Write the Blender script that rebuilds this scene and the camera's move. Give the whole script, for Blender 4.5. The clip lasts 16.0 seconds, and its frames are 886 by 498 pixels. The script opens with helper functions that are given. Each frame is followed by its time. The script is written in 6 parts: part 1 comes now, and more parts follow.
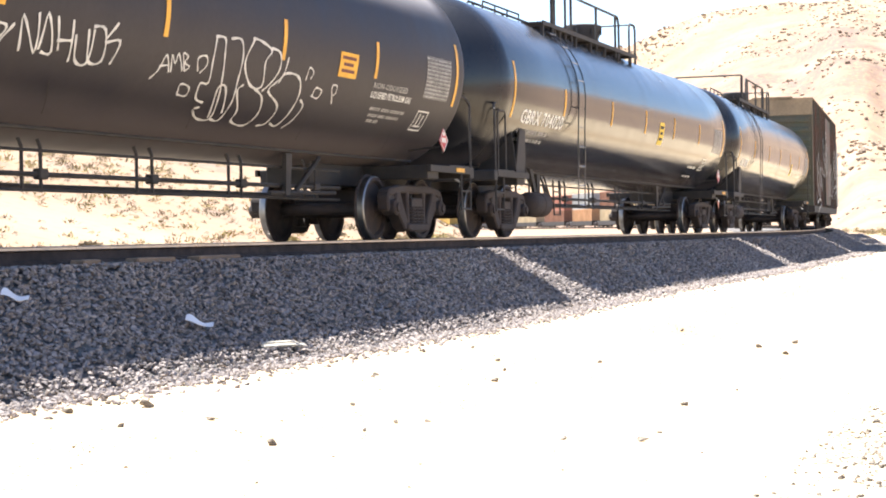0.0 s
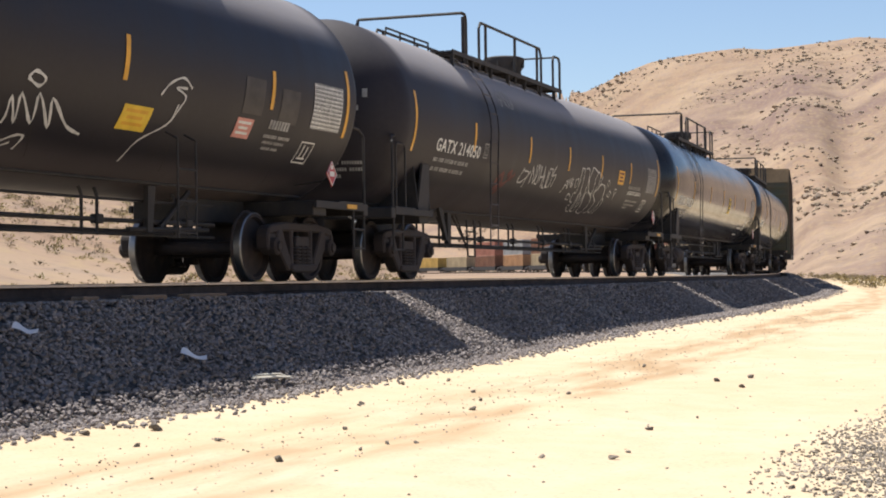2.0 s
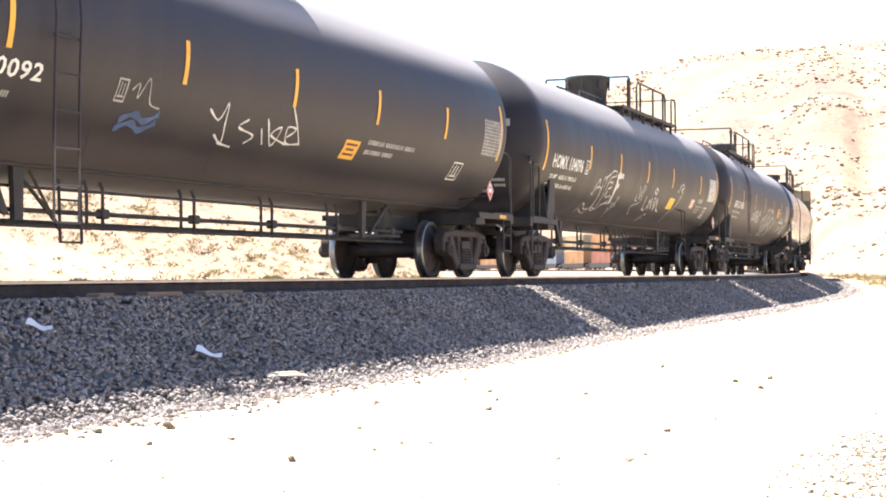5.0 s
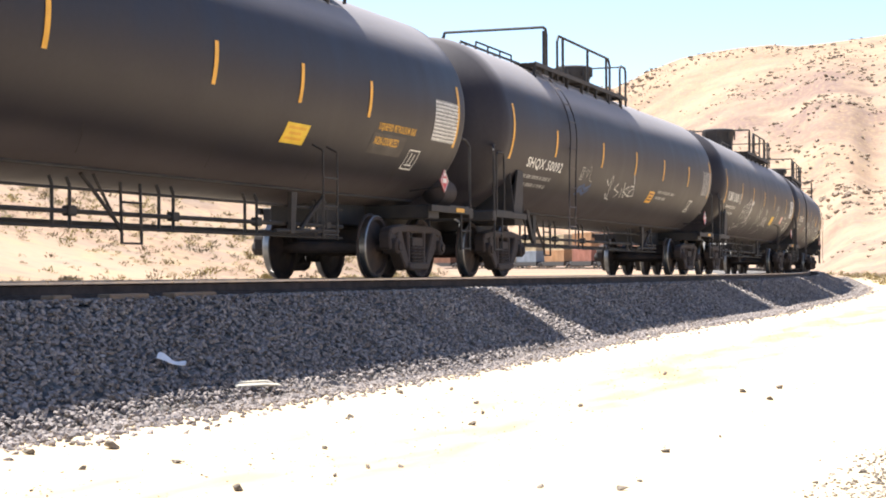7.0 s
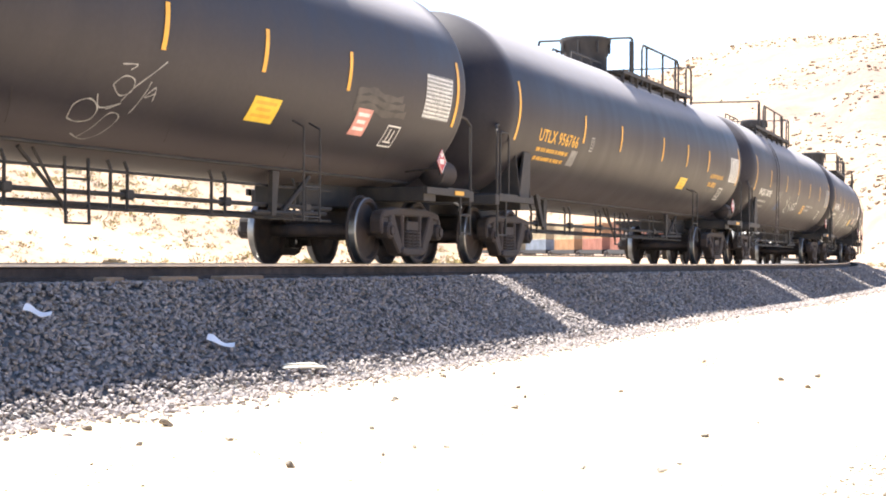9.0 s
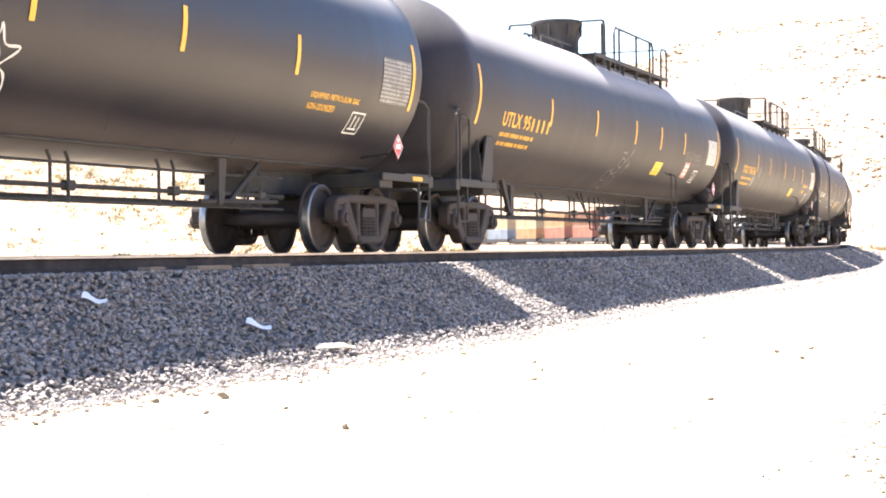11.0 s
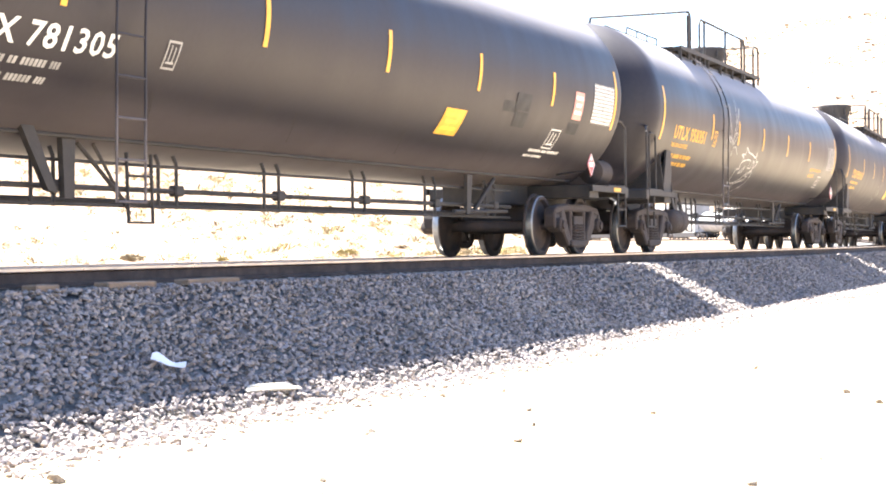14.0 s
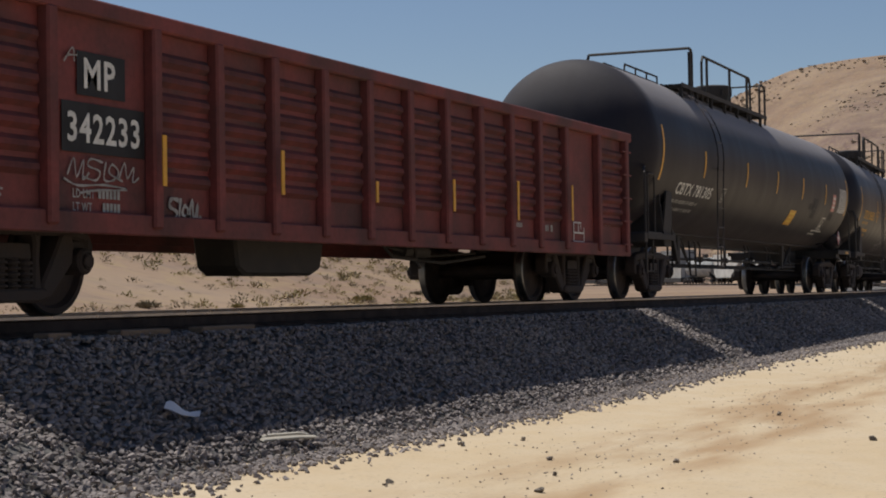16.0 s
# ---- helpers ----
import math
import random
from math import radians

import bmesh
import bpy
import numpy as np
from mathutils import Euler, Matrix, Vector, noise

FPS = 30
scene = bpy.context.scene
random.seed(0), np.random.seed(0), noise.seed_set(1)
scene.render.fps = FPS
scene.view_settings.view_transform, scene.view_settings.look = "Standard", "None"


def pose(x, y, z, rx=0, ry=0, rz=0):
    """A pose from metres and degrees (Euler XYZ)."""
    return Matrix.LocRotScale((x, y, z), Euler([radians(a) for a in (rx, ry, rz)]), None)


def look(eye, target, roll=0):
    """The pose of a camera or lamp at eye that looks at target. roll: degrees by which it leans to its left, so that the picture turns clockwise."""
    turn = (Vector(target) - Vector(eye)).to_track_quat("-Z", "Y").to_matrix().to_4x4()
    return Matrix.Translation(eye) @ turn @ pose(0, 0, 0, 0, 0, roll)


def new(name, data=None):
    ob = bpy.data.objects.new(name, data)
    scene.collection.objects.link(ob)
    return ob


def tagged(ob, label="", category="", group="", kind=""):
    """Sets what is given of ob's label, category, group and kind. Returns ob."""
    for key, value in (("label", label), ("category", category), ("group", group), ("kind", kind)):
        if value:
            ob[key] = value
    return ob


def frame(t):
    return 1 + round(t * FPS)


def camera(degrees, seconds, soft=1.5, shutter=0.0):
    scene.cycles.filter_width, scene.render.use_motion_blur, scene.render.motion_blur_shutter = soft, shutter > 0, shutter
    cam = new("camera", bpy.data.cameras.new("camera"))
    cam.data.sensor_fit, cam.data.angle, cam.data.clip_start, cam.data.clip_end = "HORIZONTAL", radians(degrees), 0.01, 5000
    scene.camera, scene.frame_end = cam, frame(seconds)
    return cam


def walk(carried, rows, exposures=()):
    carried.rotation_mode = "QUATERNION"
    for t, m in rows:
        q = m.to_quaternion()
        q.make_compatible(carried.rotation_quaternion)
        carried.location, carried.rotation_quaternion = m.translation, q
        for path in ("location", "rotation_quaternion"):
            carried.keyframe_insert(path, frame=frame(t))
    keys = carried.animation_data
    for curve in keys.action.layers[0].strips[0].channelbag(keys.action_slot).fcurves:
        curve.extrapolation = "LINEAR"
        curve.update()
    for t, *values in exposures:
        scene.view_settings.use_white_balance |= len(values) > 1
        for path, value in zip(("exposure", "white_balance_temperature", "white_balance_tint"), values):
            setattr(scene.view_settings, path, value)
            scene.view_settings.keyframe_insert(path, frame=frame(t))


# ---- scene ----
cam = camera(28.7, 16.0, soft=1.9)


def aim(x, y, z, heading, tilt, roll):
    """A camera pose: heading in degrees from the track's line towards its far side, tilt upwards."""
    h, e = radians(heading), radians(tilt)
    way = Vector((math.cos(h) * math.cos(e), math.sin(h) * math.cos(e), math.sin(e)))
    eye = Vector((x, y, z))
    return look(eye, eye + way * 30, roll)


walk(cam, [(t, aim(*p)) for t, *p in (
    (0, -0.240, -0.043, 0.043, 20.932, -0.440, -1.006),
    (0.5, -0.024, -0.004, 0.048, 20.878, 0.642, -1.343),
    (1, -0.305, -0.056, 0.043, 20.719, 1.193, -1.489),
    (1.5, -0.303, -0.052, 0.040, 19.944, 1.175, -0.992),
    (2, -1.339, -0.228, -0.003, 19.498, 0.996, -0.844),
    (2.5, -1.286, -0.212, -0.003, 20.062, 1.148, -0.868),
    (3, -1.149, -0.196, 0.005, 20.258, 1.143, -0.755),
    (3.5, -0.711, -0.127, 0.027, 20.668, 1.041, -0.840),
    (3.7, -0.665, -0.118, 0.029, 20.735, 1.244, -0.883),
    (5.8, -1.485, -0.253, -0.005, 19.955, 0.648, -0.235),
    (6, -0.412, -0.071, 0.038, 20.356, 0.594, -0.199),
    (6.5, 0.044, 0.008, 0.049, 20.503, 0.743, -0.330),
    (7, 0.082, 0.015, 0.049, 20.438, 0.835, -0.354),
    (7.5, 0.061, 0.011, 0.049, 19.832, 0.318, -0.143),
    (8, 0.019, 0.003, 0.048, 20.455, -0.304, -0.703),
    (8.5, 0.000, 0.000, 0.048, 21.315, -0.081, -0.699),
    (9, -0.219, -0.039, 0.044, 21.709, 0.397, 0.282),
    (9.2, -0.186, -0.033, 0.045, 22.118, 0.198, 0.432),
    (11.3, -1.577, -0.248, -0.008, 21.376, 0.103, -0.831),
    (11.5, -1.451, -0.228, -0.007, 21.587, 0.192, -0.702),
    (12, -1.458, -0.224, -0.010, 22.059, 0.377, -0.308),
    (12.5, -1.832, -0.273, -0.021, 22.441, 0.364, -0.080),
    (13, -4.639, -0.760, -0.214, 20.919, 0.936, -0.762),
    (13.5, 1.524, 0.308, 0.097, 23.687, 0.036, -0.341),
    (14, 2.500, 0.518, 0.137, 23.552, -0.054, -0.666),
    (14.5, 2.469, 0.506, 0.150, 23.662, 0.633, -0.802),
    (15, 2.408, 0.543, 0.154, 24.164, 1.008, -1.090),
    (15.5, 2.695, 0.633, 0.138, 24.146, 1.391, -1.229),
    (16, 2.694, 0.622, 0.139, 24.050, 1.467, -0.896),
)], exposures=(
    (0, 2.05), (0.5, 1.65), (1.0, 1.1), (1.5, 0.72), (2.0, 0.7), (2.5, 0.8), (3.0, 1.22), (3.5, 1.4), (6, 2.5), (6.5, 2.05), (7, 1.62), (7.5, 1.72), (8, 2.0), (8.5, 2.25), (9, 2.3), (11.5, 2.75), (12, 2.65), (12.5, 2.75), (13.0, 3.05), (13.5, 3.0), (14, 3.02), (14.5, 2.95), (15.0, 2.42), (15.5, 0.85), (16, -0.22),
))

# ---- light ----
SUN_UP, SUN_SIDE = 66.0, 6.0
world = bpy.data.worlds.new("sky")
scene.world = world
world.use_nodes = True
wn = world.node_tree
sky = wn.nodes.new("ShaderNodeTexSky")
sky.sky_type = "NISHITA"
sky.sun_disc = False
sky.sun_elevation = radians(SUN_UP)
sky.sun_rotation = radians(SUN_SIDE)
sky.air_density, sky.dust_density, sky.ozone_density, sky.altitude = 1.0, 0.6, 1.5, 700
haze = wn.nodes.new("ShaderNodeMixRGB")
haze.blend_type = "MULTIPLY"
haze.inputs[0].default_value = 1.0
haze.inputs[2].default_value = (1.0, 1.0, 1.05, 1)
wn.links.new(sky.outputs[0], haze.inputs[1])
wn.links.new(haze.outputs[0], wn.nodes["Background"].inputs[0])
wn.nodes["Background"].inputs[1].default_value = 0.082
sun_data = bpy.data.lights.new("sun", "SUN")
sun_data.energy, sun_data.angle, sun_data.color = 5.0, radians(0.53), (1.0, 0.955, 0.88)
sun = new("sun", sun_data)
e_, a_ = radians(SUN_UP), radians(SUN_SIDE)
to_sun = Vector((math.sin(a_) * math.cos(e_), math.cos(a_) * math.cos(e_), math.sin(e_)))
sun.matrix_basis = look(to_sun * 100, (0, 0, 0))


# ---- materials ----
def mat(name, color, rough=0.7, metal=0.0, var=0.25, scale=3.0, fine=40.0, bump=0.15, tint=None, rand=0.0,
        island=0.0, stretch=(1, 1, 1), spec=0.5, dist=0.01, coat=0.0):
    """Paint, rock or metal with stains at a large and a small scale, fine relief and a chance change from piece to piece."""
    m = bpy.data.materials.new(name)
    m.use_nodes = True
    nt = m.node_tree
    N, Lk = nt.nodes, nt.links
    b = N["Principled BSDF"]
    tc = N.new("ShaderNodeTexCoord")
    mp = N.new("ShaderNodeMapping")
    mp.inputs["Scale"].default_value = stretch
    Lk.new(tc.outputs["Object"], mp.inputs["Vector"])
    n1, n2 = N.new("ShaderNodeTexNoise"), N.new("ShaderNodeTexNoise")
    n1.inputs["Scale"].default_value, n1.inputs["Detail"].default_value = scale, 6
    n2.inputs["Scale"].default_value, n2.inputs["Detail"].default_value = fine, 4
    Lk.new(mp.outputs[0], n1.inputs["Vector"])
    Lk.new(tc.outputs["Object"], n2.inputs["Vector"])
    ramp = N.new("ShaderNodeMapRange")
    ramp.inputs[1].default_value, ramp.inputs[2].default_value = 0.35, 0.68
    Lk.new(n1.outputs[0], ramp.inputs[0])
    mix = N.new("ShaderNodeMixRGB")
    mix.inputs[1].default_value = (*color, 1)
    t = tint or tuple(c * (1 - 1.6 * var) for c in color)
    mix.inputs[2].default_value = (*t, 1)
    Lk.new(ramp.outputs[0], mix.inputs[0])
    hsv = N.new("ShaderNodeHueSaturation")
    Lk.new(mix.outputs[0], hsv.inputs["Color"])
    val = N.new("ShaderNodeMapRange")
    val.inputs[3].default_value, val.inputs[4].default_value = 1 - var, 1 + var
    Lk.new(n2.outputs[0], val.inputs[0])
    last = val.outputs[0]
    for amount, node, socket in ((rand, "ShaderNodeObjectInfo", "Random"), (island, "ShaderNodeNewGeometry", "Random Per Island")):
        if amount:
            q = N.new(node)
            r = N.new("ShaderNodeMapRange")
            r.inputs[3].default_value, r.inputs[4].default_value = 1 - amount, 1 + amount
            Lk.new(q.outputs[socket], r.inputs[0])
            mul = N.new("ShaderNodeMath")
            mul.operation = "MULTIPLY"
            Lk.new(last, mul.inputs[0])
            Lk.new(r.outputs[0], mul.inputs[1])
            last = mul.outputs[0]
    Lk.new(last, hsv.inputs["Value"])
    Lk.new(hsv.outputs[0], b.inputs["Base Color"])
    rr = N.new("ShaderNodeMapRange")
    rr.inputs[3].default_value, rr.inputs[4].default_value = max(0.03, rough - 0.1), min(1, rough + 0.12)
    Lk.new(n1.outputs[0], rr.inputs[0])
    Lk.new(rr.outputs[0], b.inputs["Roughness"])
    b.inputs["Metallic"].default_value = metal
    b.inputs["Specular IOR Level"].default_value = spec
    b.inputs["Coat Weight"].default_value = coat
    if bump:
        bp = N.new("ShaderNodeBump")
        bp.inputs["Strength"].default_value, bp.inputs["Distance"].default_value = bump, dist
        Lk.new(n2.outputs[0], bp.inputs["Height"])
        Lk.new(bp.outputs[0], b.inputs["Normal"])
    return m


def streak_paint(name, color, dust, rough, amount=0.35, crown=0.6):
    """Tank paint: dark, half-gloss, with road dust in streaks down the shell and a pale dusty crown whose colour also
    carries the sunlit band.
    """
    m = mat(name, color, rough, var=0.18, scale=0.9, fine=14, bump=0.03, stretch=(2.2, 2.2, 0.35), dist=0.004,
            tint=tuple(c * (1 - amount) + d * amount for c, d in zip(color, dust)))
    N, Lk = m.node_tree.nodes, m.node_tree.links
    b = N["Principled BSDF"]
    # pale crown: dust, with the sunlit band along the top painted into it
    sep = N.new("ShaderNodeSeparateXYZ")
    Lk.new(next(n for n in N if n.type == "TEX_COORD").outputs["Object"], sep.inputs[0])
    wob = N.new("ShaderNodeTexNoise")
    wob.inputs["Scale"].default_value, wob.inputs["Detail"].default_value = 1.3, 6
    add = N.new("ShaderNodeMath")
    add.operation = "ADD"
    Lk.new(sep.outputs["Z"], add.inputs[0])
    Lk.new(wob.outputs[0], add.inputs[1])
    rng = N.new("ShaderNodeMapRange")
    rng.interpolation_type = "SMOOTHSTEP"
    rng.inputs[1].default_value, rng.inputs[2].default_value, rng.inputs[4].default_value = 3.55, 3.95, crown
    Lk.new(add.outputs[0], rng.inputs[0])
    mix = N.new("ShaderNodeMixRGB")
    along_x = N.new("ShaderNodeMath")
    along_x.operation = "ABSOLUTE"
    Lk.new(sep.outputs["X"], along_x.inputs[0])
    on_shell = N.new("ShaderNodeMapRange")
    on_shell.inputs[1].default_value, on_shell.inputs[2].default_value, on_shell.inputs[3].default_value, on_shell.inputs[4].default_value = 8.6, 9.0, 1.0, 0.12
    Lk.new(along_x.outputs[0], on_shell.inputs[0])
    sunlit_dust = N.new("ShaderNodeMath")
    sunlit_dust.operation = "MULTIPLY"
    Lk.new(rng.outputs[0], sunlit_dust.inputs[0])
    Lk.new(on_shell.outputs[0], sunlit_dust.inputs[1])
    Lk.new(sunlit_dust.outputs[0], mix.inputs[0])
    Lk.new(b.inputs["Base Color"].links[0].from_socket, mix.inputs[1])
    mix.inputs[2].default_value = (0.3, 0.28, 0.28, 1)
    # paler belly: thrown-up dust, with light off the ground put into the colour
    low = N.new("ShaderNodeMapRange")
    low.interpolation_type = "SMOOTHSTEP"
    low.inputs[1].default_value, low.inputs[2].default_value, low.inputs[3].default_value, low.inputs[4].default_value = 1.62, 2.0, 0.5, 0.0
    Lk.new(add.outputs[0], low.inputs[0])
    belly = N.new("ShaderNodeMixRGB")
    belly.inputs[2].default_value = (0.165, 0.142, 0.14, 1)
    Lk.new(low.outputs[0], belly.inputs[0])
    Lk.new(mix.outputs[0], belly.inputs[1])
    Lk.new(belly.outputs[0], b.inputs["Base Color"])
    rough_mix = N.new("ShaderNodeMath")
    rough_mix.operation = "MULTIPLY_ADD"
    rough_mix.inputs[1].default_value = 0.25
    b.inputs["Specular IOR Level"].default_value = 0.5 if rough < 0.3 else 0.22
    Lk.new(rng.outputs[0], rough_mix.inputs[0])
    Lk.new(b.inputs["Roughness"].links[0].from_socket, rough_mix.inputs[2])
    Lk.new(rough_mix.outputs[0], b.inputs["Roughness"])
    return m


def earth_paint():
    """Pale road dust with two browner worn lanes beside the track, and tan hill earth with rusty and grey patches further out."""
    m = bpy.data.materials.new("dry_earth")
    m.use_nodes = True
    nt = m.node_tree
    N, Lk = nt.nodes, nt.links
    b = N["Principled BSDF"]
    b.inputs["Roughness"].default_value = 0.95
    b.inputs["Specular IOR Level"].default_value = 0.12
    tc = N.new("ShaderNodeTexCoord")

    def tex(scale, lo, hi, detail=5, amount=1.0, stretch=(1, 1, 1)):
        mp = N.new("ShaderNodeMapping")
        mp.inputs["Scale"].default_value = stretch
        Lk.new(tc.outputs["Object"], mp.inputs["Vector"])
        n = N.new("ShaderNodeTexNoise")
        n.inputs["Scale"].default_value, n.inputs["Detail"].default_value = scale, detail
        Lk.new(mp.outputs[0], n.inputs["Vector"])
        r = N.new("ShaderNodeMapRange")
        r.inputs[1].default_value, r.inputs[2].default_value, r.inputs[4].default_value = lo, hi, amount
        Lk.new(n.outputs[0], r.inputs[0])
        return n.outputs[0], r.outputs[0]

    def blend(fac, a, c):
        x = N.new("ShaderNodeMixRGB")
        Lk.new(fac, x.inputs[0])
        for k, v in ((1, a), (2, c)):
            if isinstance(v, tuple):
                x.inputs[k].default_value = (*v, 1)
            else:
                Lk.new(v, x.inputs[k])
        return x.outputs[0]

    def calc(op, a, c):
        x = N.new("ShaderNodeMath")
        x.operation = op
        for k, v in ((0, a), (1, c)):
            if isinstance(v, (int, float)):
                x.inputs[k].default_value = v
            else:
                Lk.new(v, x.inputs[k])
        return x.outputs[0]

    lane = N.new("ShaderNodeAttribute")
    lane.attribute_name = "lane"
    wild = N.new("ShaderNodeAttribute")
    wild.attribute_name = "wild"
    grain, grit = tex(24, 0.58, 0.74, 3, 0.5)
    lump, lumps = tex(2.4, 0.4, 0.72, 6, 0.55)
    _, broad = tex(0.35, 0.4, 0.65, 4, 0.5)
    dust = blend(broad, ROAD_PALE, ROAD_WARM)
    dust = blend(lumps, dust, ROAD_WARM)
    # worn lanes
    wave, _ = tex(0.5, 0, 1, 4)
    fine, tear = tex(1.4, 0.36, 0.62, 6, 1.0, (0.35, 1.6, 1))
    mid = calc("ADD", lane.outputs["Fac"], calc("MULTIPLY", calc("SUBTRACT", wave, 0.5), 0.9))
    band = calc("SUBTRACT", 1.0, calc("MINIMUM", 1.0, calc("DIVIDE", calc("ABSOLUTE", calc("SUBTRACT", mid, 4.75), 0), 0.95)))
    worn = calc("MULTIPLY", calc("MINIMUM", 1.0, calc("MULTIPLY", band, 2.2)), tear)
    dust = blend(worn, dust, ROAD_BROWN)
    dust = blend(grit, dust, ROAD_GRIT)
    # hill earth
    _, h1 = tex(0.007, 0.44, 0.56, 6)
    hn, h2 = tex(0.05, 0.4, 0.66, 8, 0.85)
    _, h3 = tex(0.12, 0.48, 0.7, 8, 0.5)
    hill = blend(h1, HILL_TAN, HILL_RUST)
    hill = blend(h2, hill, HILL_PALE)
    hill = blend(h3, hill, HILL_DARK)
    _, h4 = tex(0.9, 0.5, 0.62, 5, 0.45)
    hill = blend(h4, hill, HILL_STRAW)
    _, h5 = tex(0.4, 0.52, 0.66, 7, 0.4)
    hill = blend(h5, hill, HILL_GREY)
    _, h6 = tex(1.6, 0.54, 0.66, 5, 0.25)
    hill = blend(h6, hill, HILL_DARK)
    Lk.new(blend(wild.outputs["Fac"], dust, hill), b.inputs["Base Color"])
    bp = N.new("ShaderNodeBump")
    bp.inputs["Strength"].default_value, bp.inputs["Distance"].default_value = 0.7, 0.035
    Lk.new(calc("ADD", lump, calc("MULTIPLY", grain, 0.25)), bp.inputs["Height"])
    bp2 = N.new("ShaderNodeBump")
    bp2.inputs["Strength"].default_value, bp2.inputs["Distance"].default_value = 0.3, 1.1
    Lk.new(calc("MULTIPLY", hn, wild.outputs["Fac"]), bp2.inputs["Height"])
    Lk.new(bp.outputs[0], bp2.inputs["Normal"])
    Lk.new(bp2.outputs[0], b.inputs["Normal"])
    return m


ROAD_PALE, ROAD_WARM, ROAD_BROWN, ROAD_GRIT = (0.53, 0.435, 0.31), (0.48, 0.365, 0.225), (0.37, 0.255, 0.15), (0.3, 0.24, 0.18)
HILL_GREY = (0.2, 0.155, 0.135)
HILL_TAN, HILL_RUST, HILL_PALE, HILL_DARK, HILL_STRAW = (0.25, 0.17, 0.118), (0.17, 0.115, 0.097), (0.31, 0.226, 0.156), (0.125, 0.086, 0.068), (0.32, 0.24, 0.135)
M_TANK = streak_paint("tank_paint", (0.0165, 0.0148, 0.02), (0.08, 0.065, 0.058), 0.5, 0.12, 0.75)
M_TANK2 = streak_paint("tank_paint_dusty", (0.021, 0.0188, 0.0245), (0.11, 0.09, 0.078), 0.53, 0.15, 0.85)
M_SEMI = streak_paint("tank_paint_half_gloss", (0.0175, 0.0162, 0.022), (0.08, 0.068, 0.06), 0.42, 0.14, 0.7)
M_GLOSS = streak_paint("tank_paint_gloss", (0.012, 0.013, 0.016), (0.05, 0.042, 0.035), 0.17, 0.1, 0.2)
M_FRAME = mat("frame_steel", (0.014, 0.013, 0.013), 0.72, 0.0, 0.3, 4, 60, 0.3, tint=(0.038, 0.031, 0.027))
M_TRUCK = mat("truck_casting", (0.03, 0.024, 0.023), 0.85, 0.0, 0.3, 5, 70, 0.5, tint=(0.045, 0.031, 0.026))
M_WHEEL = mat("wheel_steel", (0.019, 0.015, 0.0155), 0.85, 0.0, 0.3, 5, 50, 0.3, tint=(0.05, 0.033, 0.027))
M_TREAD = mat("wheel_tread", (0.3, 0.295, 0.29), 0.42, 1.0, 0.2, 8, 80, 0.08)
M_YELLOW = mat("reflector_yellow", (0.72, 0.36, 0.02), 0.45, 0, 0.12, 5, 60, 0)
M_WHITE = mat("lettering_white", (0.72, 0.71, 0.66), 0.6, 0, 0.15, 6, 50, 0)
M_FADED = mat("lettering_faded", (0.36, 0.35, 0.33), 0.7, 0, 0.25, 6, 50, 0)
M_SPRAY = mat("spray_white", (0.62, 0.61, 0.58), 0.7, 0, 0.2, 7, 90, 0)
M_ORANGE = mat("lettering_orange", (0.72, 0.38, 0.03), 0.6, 0, 0.15, 6, 50, 0)
M_PLATEY = mat("sign_yellow", (0.75, 0.5, 0.03), 0.55, 0, 0.1, 6, 50, 0)
M_PLATEO = mat("sign_amber", (0.7, 0.36, 0.02), 0.55, 0, 0.1, 6, 50, 0)
M_PINK = mat("sign_pink", (0.62, 0.27, 0.22), 0.6, 0, 0.12, 6, 50, 0)
M_RED = mat("sign_red", (0.5, 0.05, 0.06), 0.5, 0, 0.15, 6, 50, 0)
M_GREY = mat("weathered_grey", (0.2, 0.19, 0.18), 0.6, 0, 0.2, 5, 50, 0.1)
M_DARK = mat("patch_black", (0.012, 0.012, 0.014), 0.7, 0, 0.2, 5, 50, 0.0)
M_BLUE = mat("spray_blue", (0.05, 0.09, 0.2), 0.7, 0, 0.2, 5, 50, 0.0)
M_BROWNED = mat("old_paint_brown", (0.045, 0.038, 0.035), 0.6, 0, 0.2, 5, 50, 0.0)
M_RUSTSPOT = mat("spray_dull_red", (0.13, 0.035, 0.03), 0.7, 0, 0.25, 5, 50, 0.0)
M_GOND = mat("gondola_red", (0.185, 0.038, 0.033), 0.75, 0, 0.32, 1.3, 18, 0.3, tint=(0.075, 0.03, 0.028), dist=0.006)
M_GONDP = mat("gondola_panel_grime", (0.16, 0.031, 0.027), 0.85, 0, 0.5, 1.7, 9, 0.35, tint=(0.05, 0.02, 0.021), dist=0.008, stretch=(1, 1, 0.6))
M_BOX = mat("boxcar_brown", (0.11, 0.05, 0.035), 0.75, 0, 0.3, 0.7, 12, 0.2, tint=(0.05, 0.06, 0.045))
M_BOXEND = mat("boxcar_end_green", (0.06, 0.075, 0.05), 0.75, 0, 0.3, 0.8, 12, 0.2, tint=(0.1, 0.075, 0.045))
M_BOXTOP = mat("boxcar_roof", (0.36, 0.26, 0.15), 0.7, 0, 0.25, 0.8, 12, 0.2)
# bed darker than the stones: shade in their gaps is put into its colour
M_BALLAST = mat("ballast_bed", (0.062, 0.056, 0.054), 0.95, 0, 0.5, 1.2, 16, 0.9, tint=(0.13, 0.122, 0.115), dist=0.06)
M_STONE = mat("ballast_stone", (0.188, 0.162, 0.154), 0.9, 0, 0.2, 0.5, 40, 0.3, tint=(0.25, 0.216, 0.198), island=0.38)
